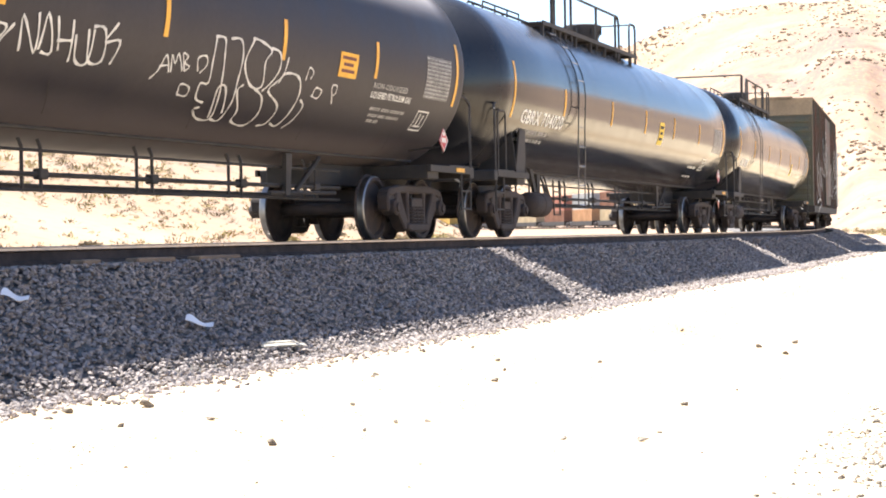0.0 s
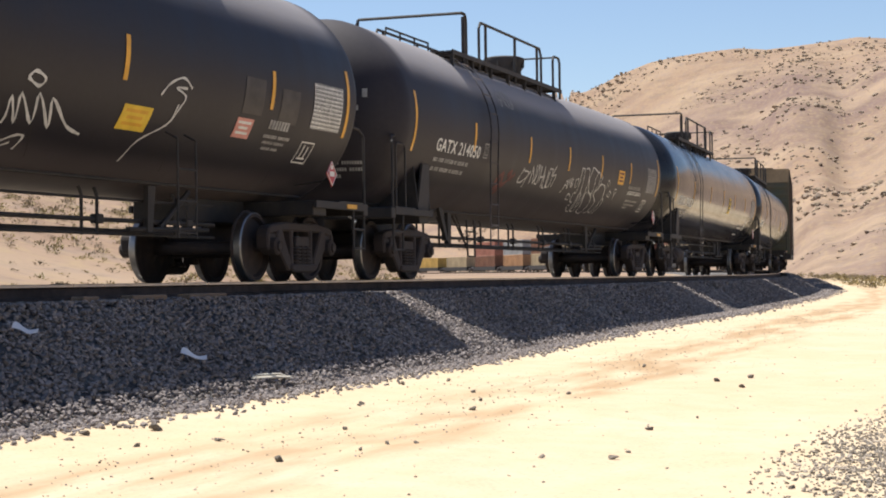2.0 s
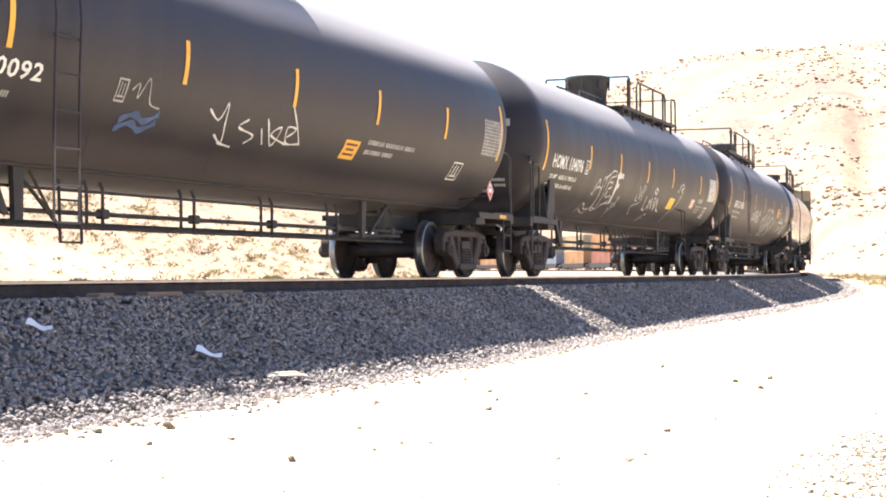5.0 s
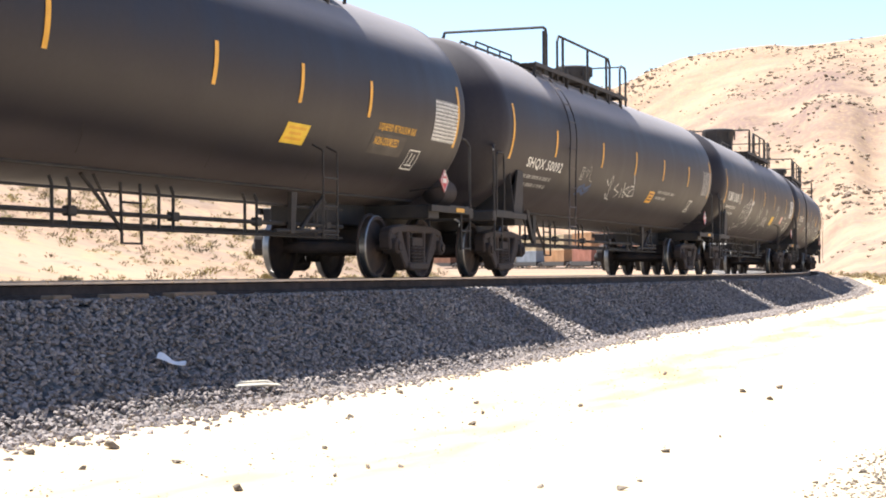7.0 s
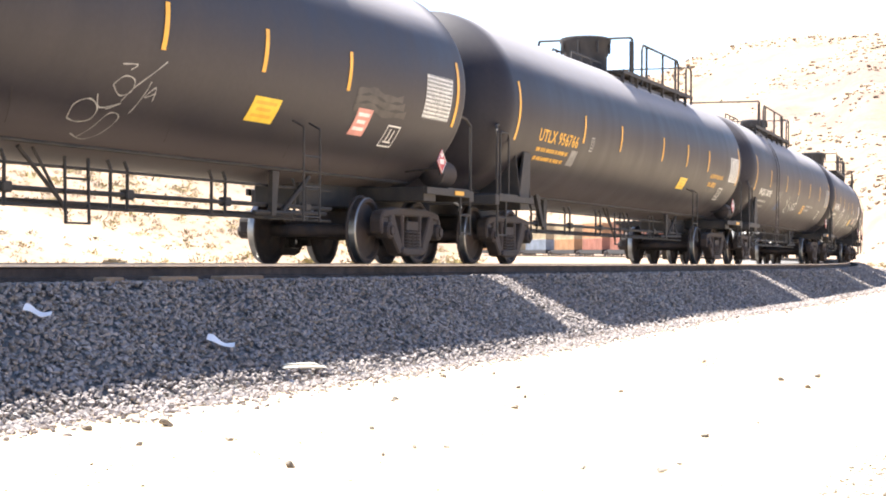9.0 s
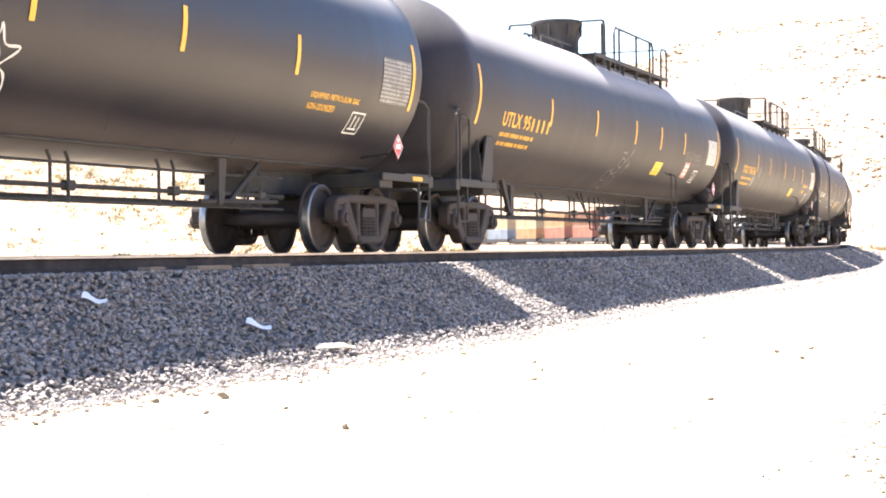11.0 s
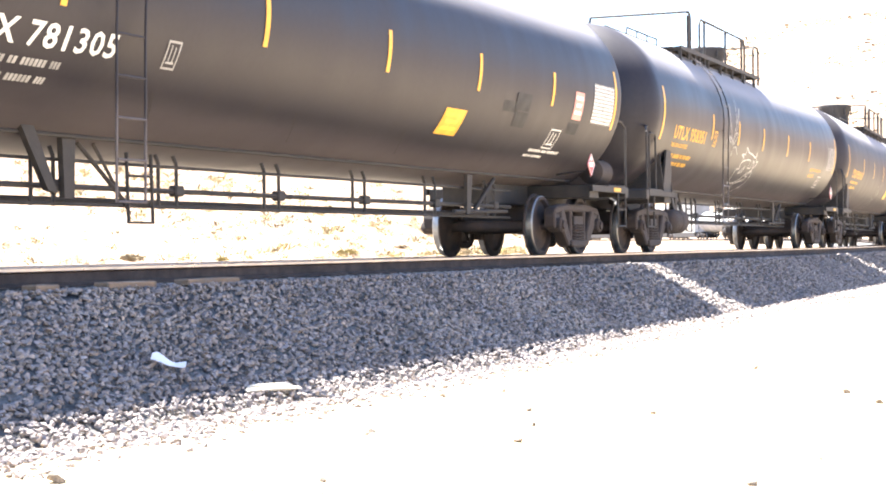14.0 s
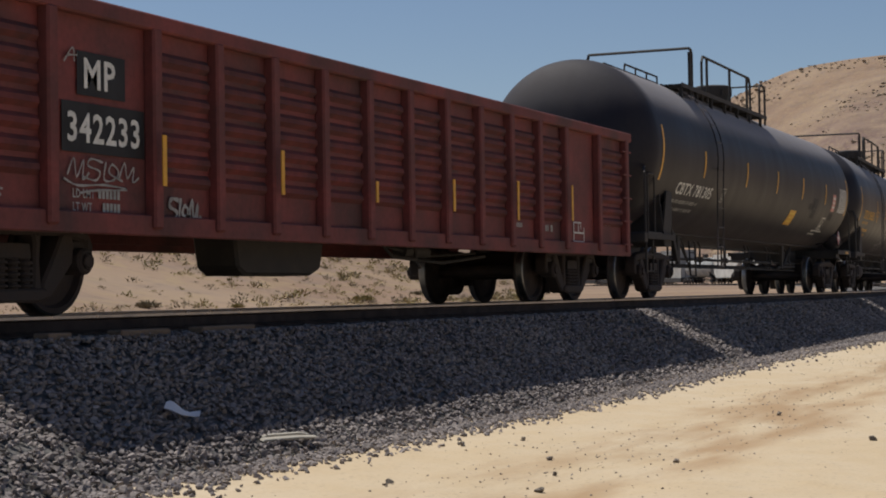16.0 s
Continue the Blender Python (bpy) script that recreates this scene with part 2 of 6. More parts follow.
M_GRAVEL = mat("road_gravel", (0.3, 0.255, 0.205), 0.9, 0, 0.2, 2, 40, 0.3, island=0.6)
M_ROCK = mat("rock", (0.22, 0.185, 0.15), 0.9, 0, 0.3, 6, 60, 0.5, rand=0.35)
M_RAIL = mat("rail_rust", (0.075, 0.045, 0.032), 0.8, 0.2, 0.3, 5, 50, 0.3)
M_RAILTOP = mat("rail_head", (0.42, 0.4, 0.39), 0.3, 1.0, 0.1, 5, 50, 0.0)
M_TIE = mat("tie_wood", (0.06, 0.05, 0.042), 0.9, 0, 0.3, 3, 40, 0.5, rand=0.3, stretch=(1, 0.2, 1))
M_PLANK = mat("dry_plank", (0.24, 0.165, 0.11), 0.85, 0, 0.25, 3, 40, 0.4, stretch=(0.2, 1, 1), rand=0.2)
M_BLEACHED = mat("bleached_wood", (0.45, 0.41, 0.34), 0.9, 0, 0.25, 4, 40, 0.4, stretch=(0.2, 1, 1))
M_PAPER = mat("paper", (0.62, 0.62, 0.64), 0.8, 0, 0.08, 5, 30, 0.1)
M_EARTH = earth_paint()
M_SHRUB = mat("sagebrush", (0.17, 0.14, 0.085), 0.9, 0, 0.3, 3, 20, 0.2, tint=(0.23, 0.18, 0.11), island=0.3)
M_SHRUBG = mat("green_shrub", (0.22, 0.19, 0.07), 0.9, 0, 0.3, 3, 20, 0.2, tint=(0.3, 0.23, 0.08), island=0.3)
M_SHRUBFAR = mat("juniper_scrub", (0.23, 0.175, 0.13), 0.95, 0, 0.3, 0.3, 3, 0.2, tint=(0.26, 0.2, 0.13), island=0.35)
M_STRAW = mat("dry_grass", (0.38, 0.3, 0.14), 0.9, 0, 0.3, 3, 20, 0.2, island=0.3)


# ---- building tools ----
class Shape:
    """Collects solids into one mesh."""

    def __init__(self):
        self.v, self.f, self.m = [], [], []

    def add(self, verts, faces, mi=0):
        o = len(self.v)
        self.v.extend(verts)
        self.f.extend([tuple(i + o for i in f) for f in faces])
        self.m.extend([mi] * len(faces))
        return self

    def box(self, x0, x1, y0, y1, z0, z1, mi=0):
        return self.add([(x, y, z) for z in (z0, z1) for y in (y0, y1) for x in (x0, x1)],
                        [(0, 2, 3, 1), (4, 5, 7, 6), (0, 1, 5, 4), (2, 6, 7, 3), (0, 4, 6, 2), (1, 3, 7, 5)], mi)

    def prism(self, pts, y0, y1, mi=0):
        """A polygon in x, z, drawn out from y0 to y1; points anticlockwise seen from the low-y side."""
        n = len(pts)
        vs = [(x, y0, z) for x, z in pts] + [(x, y1, z) for x, z in pts]
        fs = [tuple(range(n)), tuple(range(2 * n - 1, n - 1, -1))]
        fs += [(i, i + n, (i + 1) % n + n, (i + 1) % n) for i in range(n)]
        return self.add(vs, fs, mi)

    def rod(self, a, b, r, n=8, mi=0, r2=None):
        a, b = Vector(a), Vector(b)
        q = (b - a).to_track_quat("Z", "Y")
        ring = [Vector((math.cos(2 * math.pi * i / n), math.sin(2 * math.pi * i / n), 0)) for i in range(n)]
        vs = [tuple(a + q @ (c * r)) for c in ring] + [tuple(b + q @ (c * (r2 or r))) for c in ring]
        fs = [(i, (i + 1) % n, (i + 1) % n + n, i + n) for i in range(n)]
        return self.add(vs, fs + [tuple(range(n - 1, -1, -1)), tuple(range(n, 2 * n))], mi)

    def pipe(self, pts, r, n=6, mi=0):
        for a, b in zip(pts, pts[1:]):
            self.rod(a, b, r, n, mi)
        return self

    def lathe(self, prof, axis="X", n=32, mi=0, cut=None, at=(0, 0, 0)):
        """prof: (along, radius) points turned round an axis."""
        vs = []
        for h, r in prof:
            for i in range(n):
                c, s = r * math.cos(2 * math.pi * i / n), r * math.sin(2 * math.pi * i / n)
                p = {"X": (h, c, s), "Y": (c, h, s), "Z": (c, s, h)}[axis]
                vs.append((p[0] + at[0], p[1] + at[1], p[2] + at[2]))
        o, k = len(self.v), len(prof)
        flip = axis == "Y"
        self.v.extend(vs)
        for j in range(k - 1):
            for i in range(n):
                q = (j * n + i, j * n + (i + 1) % n, (j + 1) * n + (i + 1) % n, (j + 1) * n + i)
                q = q if flip else q[::-1]
                self.f.append(tuple(w + o for w in q))
                self.m.append(cut(j) if cut else mi)
        return self

    def mesh(self, name, mats, smooth=True, angle=40):
        me = bpy.data.meshes.new(name)
        me.from_pydata(self.v, [], self.f)
        for m in (mats if isinstance(mats, (list, tuple)) else (mats,)):
            me.materials.append(m)
        me.polygons.foreach_set("material_index", self.m)
        if smooth:
            me.polygons.foreach_set("use_smooth", [True] * len(self.f))
            me.set_sharp_from_angle(angle=radians(angle))
        me.update()
        return me


def bevelled(me, width=0.012):
    bm = bmesh.new()
    bm.from_mesh(me)
    bmesh.ops.bevel(bm, geom=[e for e in bm.edges if e.is_manifold and e.calc_face_angle(0) > 0.6], offset=width, segments=1, affect="EDGES")
    bm.to_mesh(me)
    bm.free()
    return me


def part(name, shape, material, parent, label="", at=None, smooth=True):
    """One mesh object under a thing or a part. shape: a Shape or a mesh that alike parts share."""
    me = shape.mesh(name, material, smooth) if isinstance(shape, Shape) else shape
    ob = new(name, me)
    ob.parent = parent
    if at is not None:
        ob.matrix_basis = at
    return tagged(ob, label)


def thing(name, label, category, group="", m=None):
    ob = new(name)
    ob.empty_display_size = 0.2
    if m is not None:
        ob.matrix_basis = m
    return tagged(ob, label, category, group)


# ---- the lie of the land ----
BEND, RAD, MID = 30.0, 485.0, 10.5   # the track runs straight along x, then bends away; its middle lies 10.5 m off
GAUGE = 0.755


def lerp(x, pts):
    return float(np.interp(x, [p[0] for p in pts], [p[1] for p in pts]))


def on_track(s, off=MID):
    """The place s metres along the track, off metres from the camera's line, and the heading there."""
    if s < BEND:
        return s, off, 0.0
    a = (s - BEND) / (RAD - MID)
    return BEND + (RAD - off) * math.sin(a), RAD - (RAD - off) * math.cos(a), a


def along(x, y):
    if x < BEND:
        return x, y
    return BEND + (RAD - MID) * math.atan2(x - BEND, RAD - y), RAD - math.hypot(x - BEND, RAD - y)


def rail_z(s):
    return 0.0045 * max(0.0, s - 60.0) * min(1.0, max(0.0, s - 60) / 60)


TOE = ((-60, -1.1), (20, -1.08), (30, -0.96), (50, -0.89), (75, -0.86), (110, -0.7), (200, 0.15), (420, 1.2), (700, 2.0))
RIDGE = ((-70, 3.0), (-30, 5.0), (-5, 7.2), (3, 7.6), (4.8, 7.5), (5.9, 7.6), (6.8, 7.5), (7.8, 7.4), (8.8, 7.32), (9.7, 7.4), (10.7, 7.32), (11.7, 7.2), (12.6, 7.03), (13.6, 6.65), (14.3, 6.3), (14.8, 6.1), (15.7, 6.2), (17.5, 5.8), (20, 4.6), (24, 3.2), (34, 2.6), (60, 2.4), (110, 2.0))
FOOT = ((-70, 260), (3, 170), (7, 190), (10, 270), (15, 420), (21, 520), (110, 600))
BANK = ((20.3, 0.0), (21, 0.35), (22, 1.3), (23.5, 2.2), (26, 3.2), (30, 4.0), (38, 4.6), (60, 5.0), (95, 3.0), (110, 0.0))


def land_z(x, y):
    """Height of the ground."""
    d, rel = math.hypot(x, y), math.degrees(math.atan2(y, x))
    s, off = along(x, y) if x > -20 and abs(rel) < 120 else (x, y)
    z = lerp(s, TOE)
    if off < 7.0:
        z -= 0.03 * min(12, 7.0 - off)
        # two worn wheel lanes and the crown between them
        for c, w, h in ((4.6, 0.45, 0.035), (2.7, 0.5, 0.02)):
            z -= h * math.exp(-((off - c) / w) ** 2) * (0.6 + 0.8 * noise.noise((x * 0.35, c, 0)))
        if -3 < off:
            z += 0.018 * noise.noise((x * 0.7, y * 1.6, 3)) + 0.007 * noise.noise((x * 3, y * 3, 1))
    elif off > 12:
        k = min(1.0, (off - 12) / 6)
        z = z + k * k * (3 - 2 * k) * (max(rail_z(s) - 0.16, z) - z)
    if -115 < rel < 115 and d > 20:
        e = lerp(rel, BANK)
        if e > 0 and rel > 20:
            b0, b1 = lerp(rel, ((20, 95), (24, 62), (36, 40), (60, 30), (110, 40))), lerp(rel, ((20, 150), (24, 125), (36, 95), (60, 80), (110, 90)))
            k = min(1.0, max(0.0, (d - b0) / (b1 - b0)))
            h = math.tan(radians(e)) * b1 * k ** 1.25
            if k > 0:
                h += k * (1.2 * noise.noise((x * 0.05, y * 0.05, 7)) + 0.35 * noise.noise((x * 0.22, y * 0.22, 2)))
            fade = 1 - min(1.0, max(0.0, (d - b1 * 1.3) / 150))
            if k > 0:
                z = max(z, z * (1 - min(1.0, 3 * k)) + h * fade)
        f, top = lerp(rel, FOOT), 620.0 if rel < 15.2 else 620.0 + min(280.0, (rel - 15.2) * 250)
        f = min(f, top - 150)
        if d > f:
            k = (d - f) / (top - f)
            el = math.tan(radians(lerp(rel, RIDGE)))
            if k <= 1:
                h = el * top * (0.35 * k + 0.65 * k ** 1.4)
                g = noise.fractal((x * 0.011, y * 0.011, 0.0), 1.0, 2.0, 4)
                g2 = noise.noise((rel * 0.55, d * 0.0035, 5.0))
                h += ((g - 0.35) * 11 + (g2 - 0.3) * 13) * k * (1 - k) ** 1.3 * 2.8 + noise.noise((x * 0.05, y * 0.05, 9)) * 0.6 * min(1, k * 5) * (1 - 0.8 * k)
            else:
                h = el * top * max(0.55, 1 - (k - 1) * 0.5)
            z = max(z, z * (1 - min(1, k * 4)) + h)
    return z


def make_ground():
    rels = list(np.arange(-4, 44, 0.16)) + list(np.arange(44, 120, 3)) + list(np.arange(120, 356, 8))
    rads = [0.0] + [0.5 * (1 + 0.0247) ** i for i in range(375)]
    rads = [r for r in rads if r < 4500]
    n = len(rels)
    vs, fs = [(0.0, 0.0, land_z(0.01, 0.0))], []
    cs = [(math.cos(radians(a)), math.sin(radians(a))) for a in rels]
    for r in rads[1:]:
        vs.extend((r * c, r * s, land_z(r * c, r * s)) for c, s in cs)
    for j in range(len(rads) - 1):
        for i in range(n):
            k = (i + 1) % n
            if j == 0:
                fs.append((0, 1 + i, 1 + k))
            else:
                a, b = 1 + (j - 1) * n, 1 + j * n
                fs.append((a + i, b + i, b + k, a + k))
    lanes, wilds = [], []
    for x, y, z in vs:
        s, off = along(x, y) if x > 0 else (x, y)
        lanes.append(max(-20.0, min(40.0, off)))
        d = math.hypot(x, y)
        edge = max(off - 13.0, -7.0 - off, (abs(x) - 120) / 10) + 2.5 * noise.noise((x * 0.15, y * 0.15, 2.0))
        wilds.append(max(0.0, min(1.0, edge / 5)))
    me = bpy.data.meshes.new("ground")
    me.from_pydata(vs, [], fs)
    me.materials.append(M_EARTH)
    for key, values in (("lane", lanes), ("wild", wilds)):
        me.attributes.new(key, "FLOAT", "POINT").data.foreach_set("value", values)
    me.polygons.foreach_set("use_smooth", [True] * len(fs))
    return tagged(new("ground", me), "pale dusty desert ground with a dirt road and dry hills", "ground", kind="structure")


make_ground()


# ---- track ----
def sweep(name, section, s0, s1, mats, which, label, kind="structure", cat=""):
    """Draws a cross-section (off, height over the rail) out along the track."""
    ss = list(np.arange(s0, 60, 2.0)) + list(np.arange(60, s1, 4.0))
    sh = Shape()
    n = len(section)
    for s in ss:
        z0 = rail_z(s)
        for o, z in section:
            x, y, _ = on_track(s, o)
            sh.v.append((x, y, z0 + z))
    for j in range(len(ss) - 1):
        for i in range(n - 1):
            sh.f.append((j * n + i, (j + 1) * n + i, (j + 1) * n + i + 1, j * n + i + 1)[::-1])
            sh.m.append(which[i] if which else 0)
    return tagged(new(name, sh.mesh(name, mats)), label, cat, kind=kind)


sweep("ballast_bed", ((6.7, -1.32), (7.03, -1.13), (8.0, -0.64), (8.8, -0.24), (9.3, -0.225), (11.7, -0.225), (12.2, -0.24), (13.2, -0.7), (13.9, -1.2)),
      -30, 470, M_BALLAST, None, "dark grey crushed stone ballast embankment under the track", cat="ballast")
for off, side in ((MID - GAUGE, "near"), (MID + GAUGE, "far")):
    prof = [(-0.075, -0.175), (-0.075, -0.16), (-0.012, -0.13), (-0.012, -0.05), (-0.037, -0.035), (-0.037, -0.006), (-0.03, 0.0),
            (0.03, 0.0), (0.037, -0.006), (0.037, -0.035), (0.012, -0.05), (0.012, -0.13), (0.075, -0.16), (0.075, -0.175)]
    root = thing("rail", "rusty steel rail with a worn bright head on wooden ties", "rail", "rails of the track")
    for name, cut, m, lab in (("rail_web", prof[:6] + prof[8:], M_RAIL, "rusty rail web and foot"), ("rail_head", [(-0.0375, -0.03), (-0.0375, -0.0055), (-0.03, 0.0015), (0.03, 0.0015), (0.0375, -0.0055), (0.0375, -0.03)], M_RAILTOP, "bright worn rail head")):
        ob = sweep(name, [(off + a, b) for a, b in cut], -30, 470, m, None, lab, kind="")
        ob.parent = root


def make_ties():
    tie = Shape().box(-0.115, 0.115, -1.3, 1.3, -0.18, 0)
    me = bevelled(tie.mesh("tie", M_TIE, False), 0.015)
    root = thing("track_ties", "weathered wooden railway ties bedded in ballast", "railway ties")
    for i in range(120):
        s = 4 + i * 0.52
        x, y, a = on_track(s)
        part("tie", me, None, root, at=Matrix.Translation((x, y, rail_z(s) - 0.172)) @ Matrix.Rotation(a + random.uniform(-.02, .02), 4, "Z"))
    rest = Shape()
    for i in range(500):
        s = 66.4 + i * 0.78
        x, y, a = on_track(s)
        m = Matrix.Translation((x, y, rail_z(s) - 0.172)) @ Matrix.Rotation(a, 4, "Z")
        rest.add([tuple(m @ Vector(v)) for v in tie.v], tie.f)
    ob = part("distant_ties", rest, M_TIE, root, smooth=False)
    tagged(ob, kind="stuff")


make_ties()


# ---- loose stone ----
def stone_shapes(count):
    """Angular stones: hulls of a few chance points."""
    out = []
    for _ in range(count):
        bm = bmesh.new()
        for _ in range(11):
            d = Vector([random.gauss(0, 1) for _ in range(3)]).normalized()
            d = Vector((d.x * 0.62, d.y * 0.5, d.z * 0.4))
            bm.verts.new(d * random.uniform(0.85, 1.1))
        bmesh.ops.convex_hull(bm, input=bm.verts)
        for v in [v for v in bm.verts if not v.link_faces]:
            bm.verts.remove(v)
        bm.verts.index_update()
        out.append((np.array([v.co[:] for v in bm.verts]), [tuple(v.index for v in f.verts) for f in bm.faces]))
        bm.free()
    return out


STONES = stone_shapes(14)


def scatter(name, places, material, label, category):
    """places: (x, y, z, size). One object of loose stones."""
    vs, fs, o = [], [], 0
    for x, y, z, size in places:
        v, f = STONES[random.randrange(len(STONES))]
        r = np.array(Euler((random.uniform(-.6, .6), random.uniform(-.6, .6), random.uniform(0, 6.28))).to_matrix())
        vs.append(v @ r.T * size + (x, y, z))
        fs.extend([tuple(i + o for i in q) for q in f])
        o += len(v)
    me = bpy.data.meshes.new(name)
    me.from_pydata(np.concatenate(vs).tolist(), [], fs)
    me.materials.append(material)
    return tagged(new(name, me), label, category, kind="stuff")


def ballast_places():
    out = []
    for s0, s1, dens, lo, hi in ((4, 26, 560, 0.03, 0.064), (26, 46, 260, 0.042, 0.078), (46, 120, 80, 0.055, 0.1)):
        for _ in range(int((s1 - s0) * 2.4 * dens)):
            s, o = random.uniform(s0, s1), random.uniform(6.85, 9.25)
            z = -0.2 - max(0, 8.82 - o) / 2 * 1.0
            if o > 8.82:
                z = -0.19
            x, y, _ = on_track(s, o)
            out.append((x, y, rail_z(s) + max(z, lerp(s, TOE)) + random.uniform(-0.02, 0.015), random.uniform(lo, hi)))
        for _ in range(int((s1 - s0) * dens * 0.35)):
            s, o = random.uniform(s0, s1), 7.0 - abs(random.gauss(0, 0.22))
            x, y, _ = on_track(s, o)
            out.append((x, y, land_z(x, y) + 0.008, random.uniform(lo * 0.6, hi)))
    return out


scatter("ballast_stones", ballast_places(), M_STONE, "loose grey crushed ballast stones covering the embankment slope", "ballast")


def grit_places():
    out = []
    for _ in range(3000):
        s, o = random.uniform(5, 45), random.uniform(-1, 6.9)
        if random.random() < 0.6:
            o = random.gauss(4.9, 0.6) + 0.3 * math.sin(s * 0.9)
        x, y, _ = on_track(s, min(o, 6.9))
        out.append((x, y, land_z(x, y) + 0.002, random.choice((0.006, 0.008, 0.01, 0.012, 0.016, 0.024))))
    return out


scatter("road_grit", grit_places(), M_GRAVEL, "small dark pebbles scattered over the dirt road", "pebbles")


def patch_places():
    out = []
    for _ in range(6500):
        x, y = random.gauss(11.2, 1.7), random.gauss(0.6, 0.5)
        if y > 1.55 - 0.03 * (x - 10) + random.gauss(0, 0.08) or x < 7:
            continue
        out.append((x, y, land_z(x, y) + 0.004, random.choice((0.012, 0.016, 0.02, 0.026, 0.036))))
    return out


scatter("gravel_patch", patch_places(), M_GRAVEL, "patch of loose grey gravel beside the dirt road", "gravel")


def make_rocks():
    """Single stones on the road."""
    spots = ((15.62, 6.23, .13), (16.16, 5.94, .1), (15.05, 5.28, .09), (14.19, 6.54, .08), (9.66, 5.37, .09), (10.23, 6.18, .16), (9.63, 6.43, .12),
             (9.15, 5.73, .08), (15.5, 4.42, .09), (13.1, 5.68, .09), (12.98, 5.66, .06), (13.38, 4.72, .1), (9.62, 4.28, .08), (10.22, 4.3, .08),
             (11.02, 4.97, .07), (8.8, 4.5, .11), (12.04, 2.81, .1), (9.84, 3.05, .07), (10.01, 2.6, .1), (17.9, 3.37, .12), (17.23, 2.97, .12),
             (10.22, 6.49, .07), (10.44, 2.6, .06), (10.35, 4.14, .06), (13.49, 2.71, .07), (14.17, 4.92, .09), (18.72, 3.13, .13), (20.2, 4.72, .1))
    meshes = []
    for v, f in STONES[:6]:
        me = bpy.data.meshes.new("rock")
        me.from_pydata(v.tolist(), [], f)
        me.materials.append(M_ROCK)
        meshes.append(bevelled(me, 0.06))
    for i, (x, y, size) in enumerate(spots):
        size *= 0.72
        ob = new("rock", meshes[i % 6])
        ob.matrix_basis = Matrix.Translation((x, y, land_z(x, y) + size * 0.18)) @ Euler((0.15, 0.1, i * 1.3)).to_matrix().to_4x4() @ Matrix.Diagonal((size, size, size * 0.9, 1))
        tagged(ob, "dark angular fist-sized stone lying on the dirt road", "rock", "stones on the road")


make_rocks()


def make_litter():
    # two scraps of pale sheet on the ballast
    for (s, o, rot, w, h) in ((13.67, 7.69, -0.62, 0.29, 0.13), (11.73, 8.32, -0.5, 0.26, 0.13)):
        sh = Shape()
        n = 9
        for side in (0, 1):
            for i in range(n):
                u = i / (n - 1)
                half = h / 2 * (0.5 + 0.6 * math.sin(math.pi * u) ** 0.5)
                low, high = half * (0.8 + 0.3 * math.sin(8 * u + w * 40)), half * (0.75 + 0.35 * math.sin(6 * u + 1 + w * 20))
                z = 0.05 + 0.01 * math.sin(7 * u) + 0.004 * side
                sh.v += [(w * (u - .5), -low, z - 0.02), (w * (u - .5) + 0.02, high, z + 0.012 * math.cos(5 * u))]
        for i in range(n - 1):
            a = 2 * i
            sh.f += [(a, a + 1, a + 3, a + 2), (a + 2 + 2 * n, a + 3 + 2 * n, a + 1 + 2 * n, a + 2 * n),
                     (a, a + 2, a + 2 + 2 * n, a + 2 * n), (a + 1, a + 1 + 2 * n, a + 3 + 2 * n, a + 3)]
            sh.m += [0] * 4
        sh.f += [(0, 2 * n, 2 * n + 1, 1), (2 * n - 2, 2 * n - 1, 4 * n - 1, 4 * n - 2)]
        sh.m += [0, 0]
        ob = new("paper_scrap", sh.mesh("paper_scrap", M_PAPER))
        ob.matrix_basis = Matrix.Translation((s, o, -0.2 - (8.8 - o) / 2 + 0.02)) @ Euler((0.46, 0, 0)).to_matrix().to_4x4() @ Matrix.Rotation(rot, 4, "Z")
        tagged(ob, "crumpled pale grey scrap of sheet lying on ballast", "litter")
    # a split board at the foot of the slope
    board = Shape()
    board.prism([(-.3, 0), (.24, 0), (.32, .012), (.1, .022), (-.28, .018)], -.035, .015)
    board.prism([(-.24, .008), (.28, .012), (.16, .03), (-.2, .026)], .03, .06)
    ob = new("split_board", bevelled(board.mesh("split_board", M_BLEACHED, False), 0.004))
    ob.matrix_basis = Matrix.Translation((14.5, 7.24, -0.97)) @ Euler((0.35, 0.03, -0.25)).to_matrix().to_4x4()
    tagged(ob, "bleached split wooden board lying on ballast stones", "board")
    for s, ln in ((15.1, 0.7), (16.45, 0.95), (13.9, 0.3)):
        b = bevelled(Shape().box(-ln / 2, ln / 2, -.08, .08, 0, .065).mesh("timber", M_PLANK, False), 0.012)
        ob = new("timber", b)
        ob.matrix_basis = Matrix.Translation((s, 9.0, -0.19)) @ Matrix.Rotation(random.uniform(-.04, .04), 4, "Z")
        tagged(ob, "short tan offcut of timber beside the rail", "timber", "offcuts beside the rail")


make_litter()


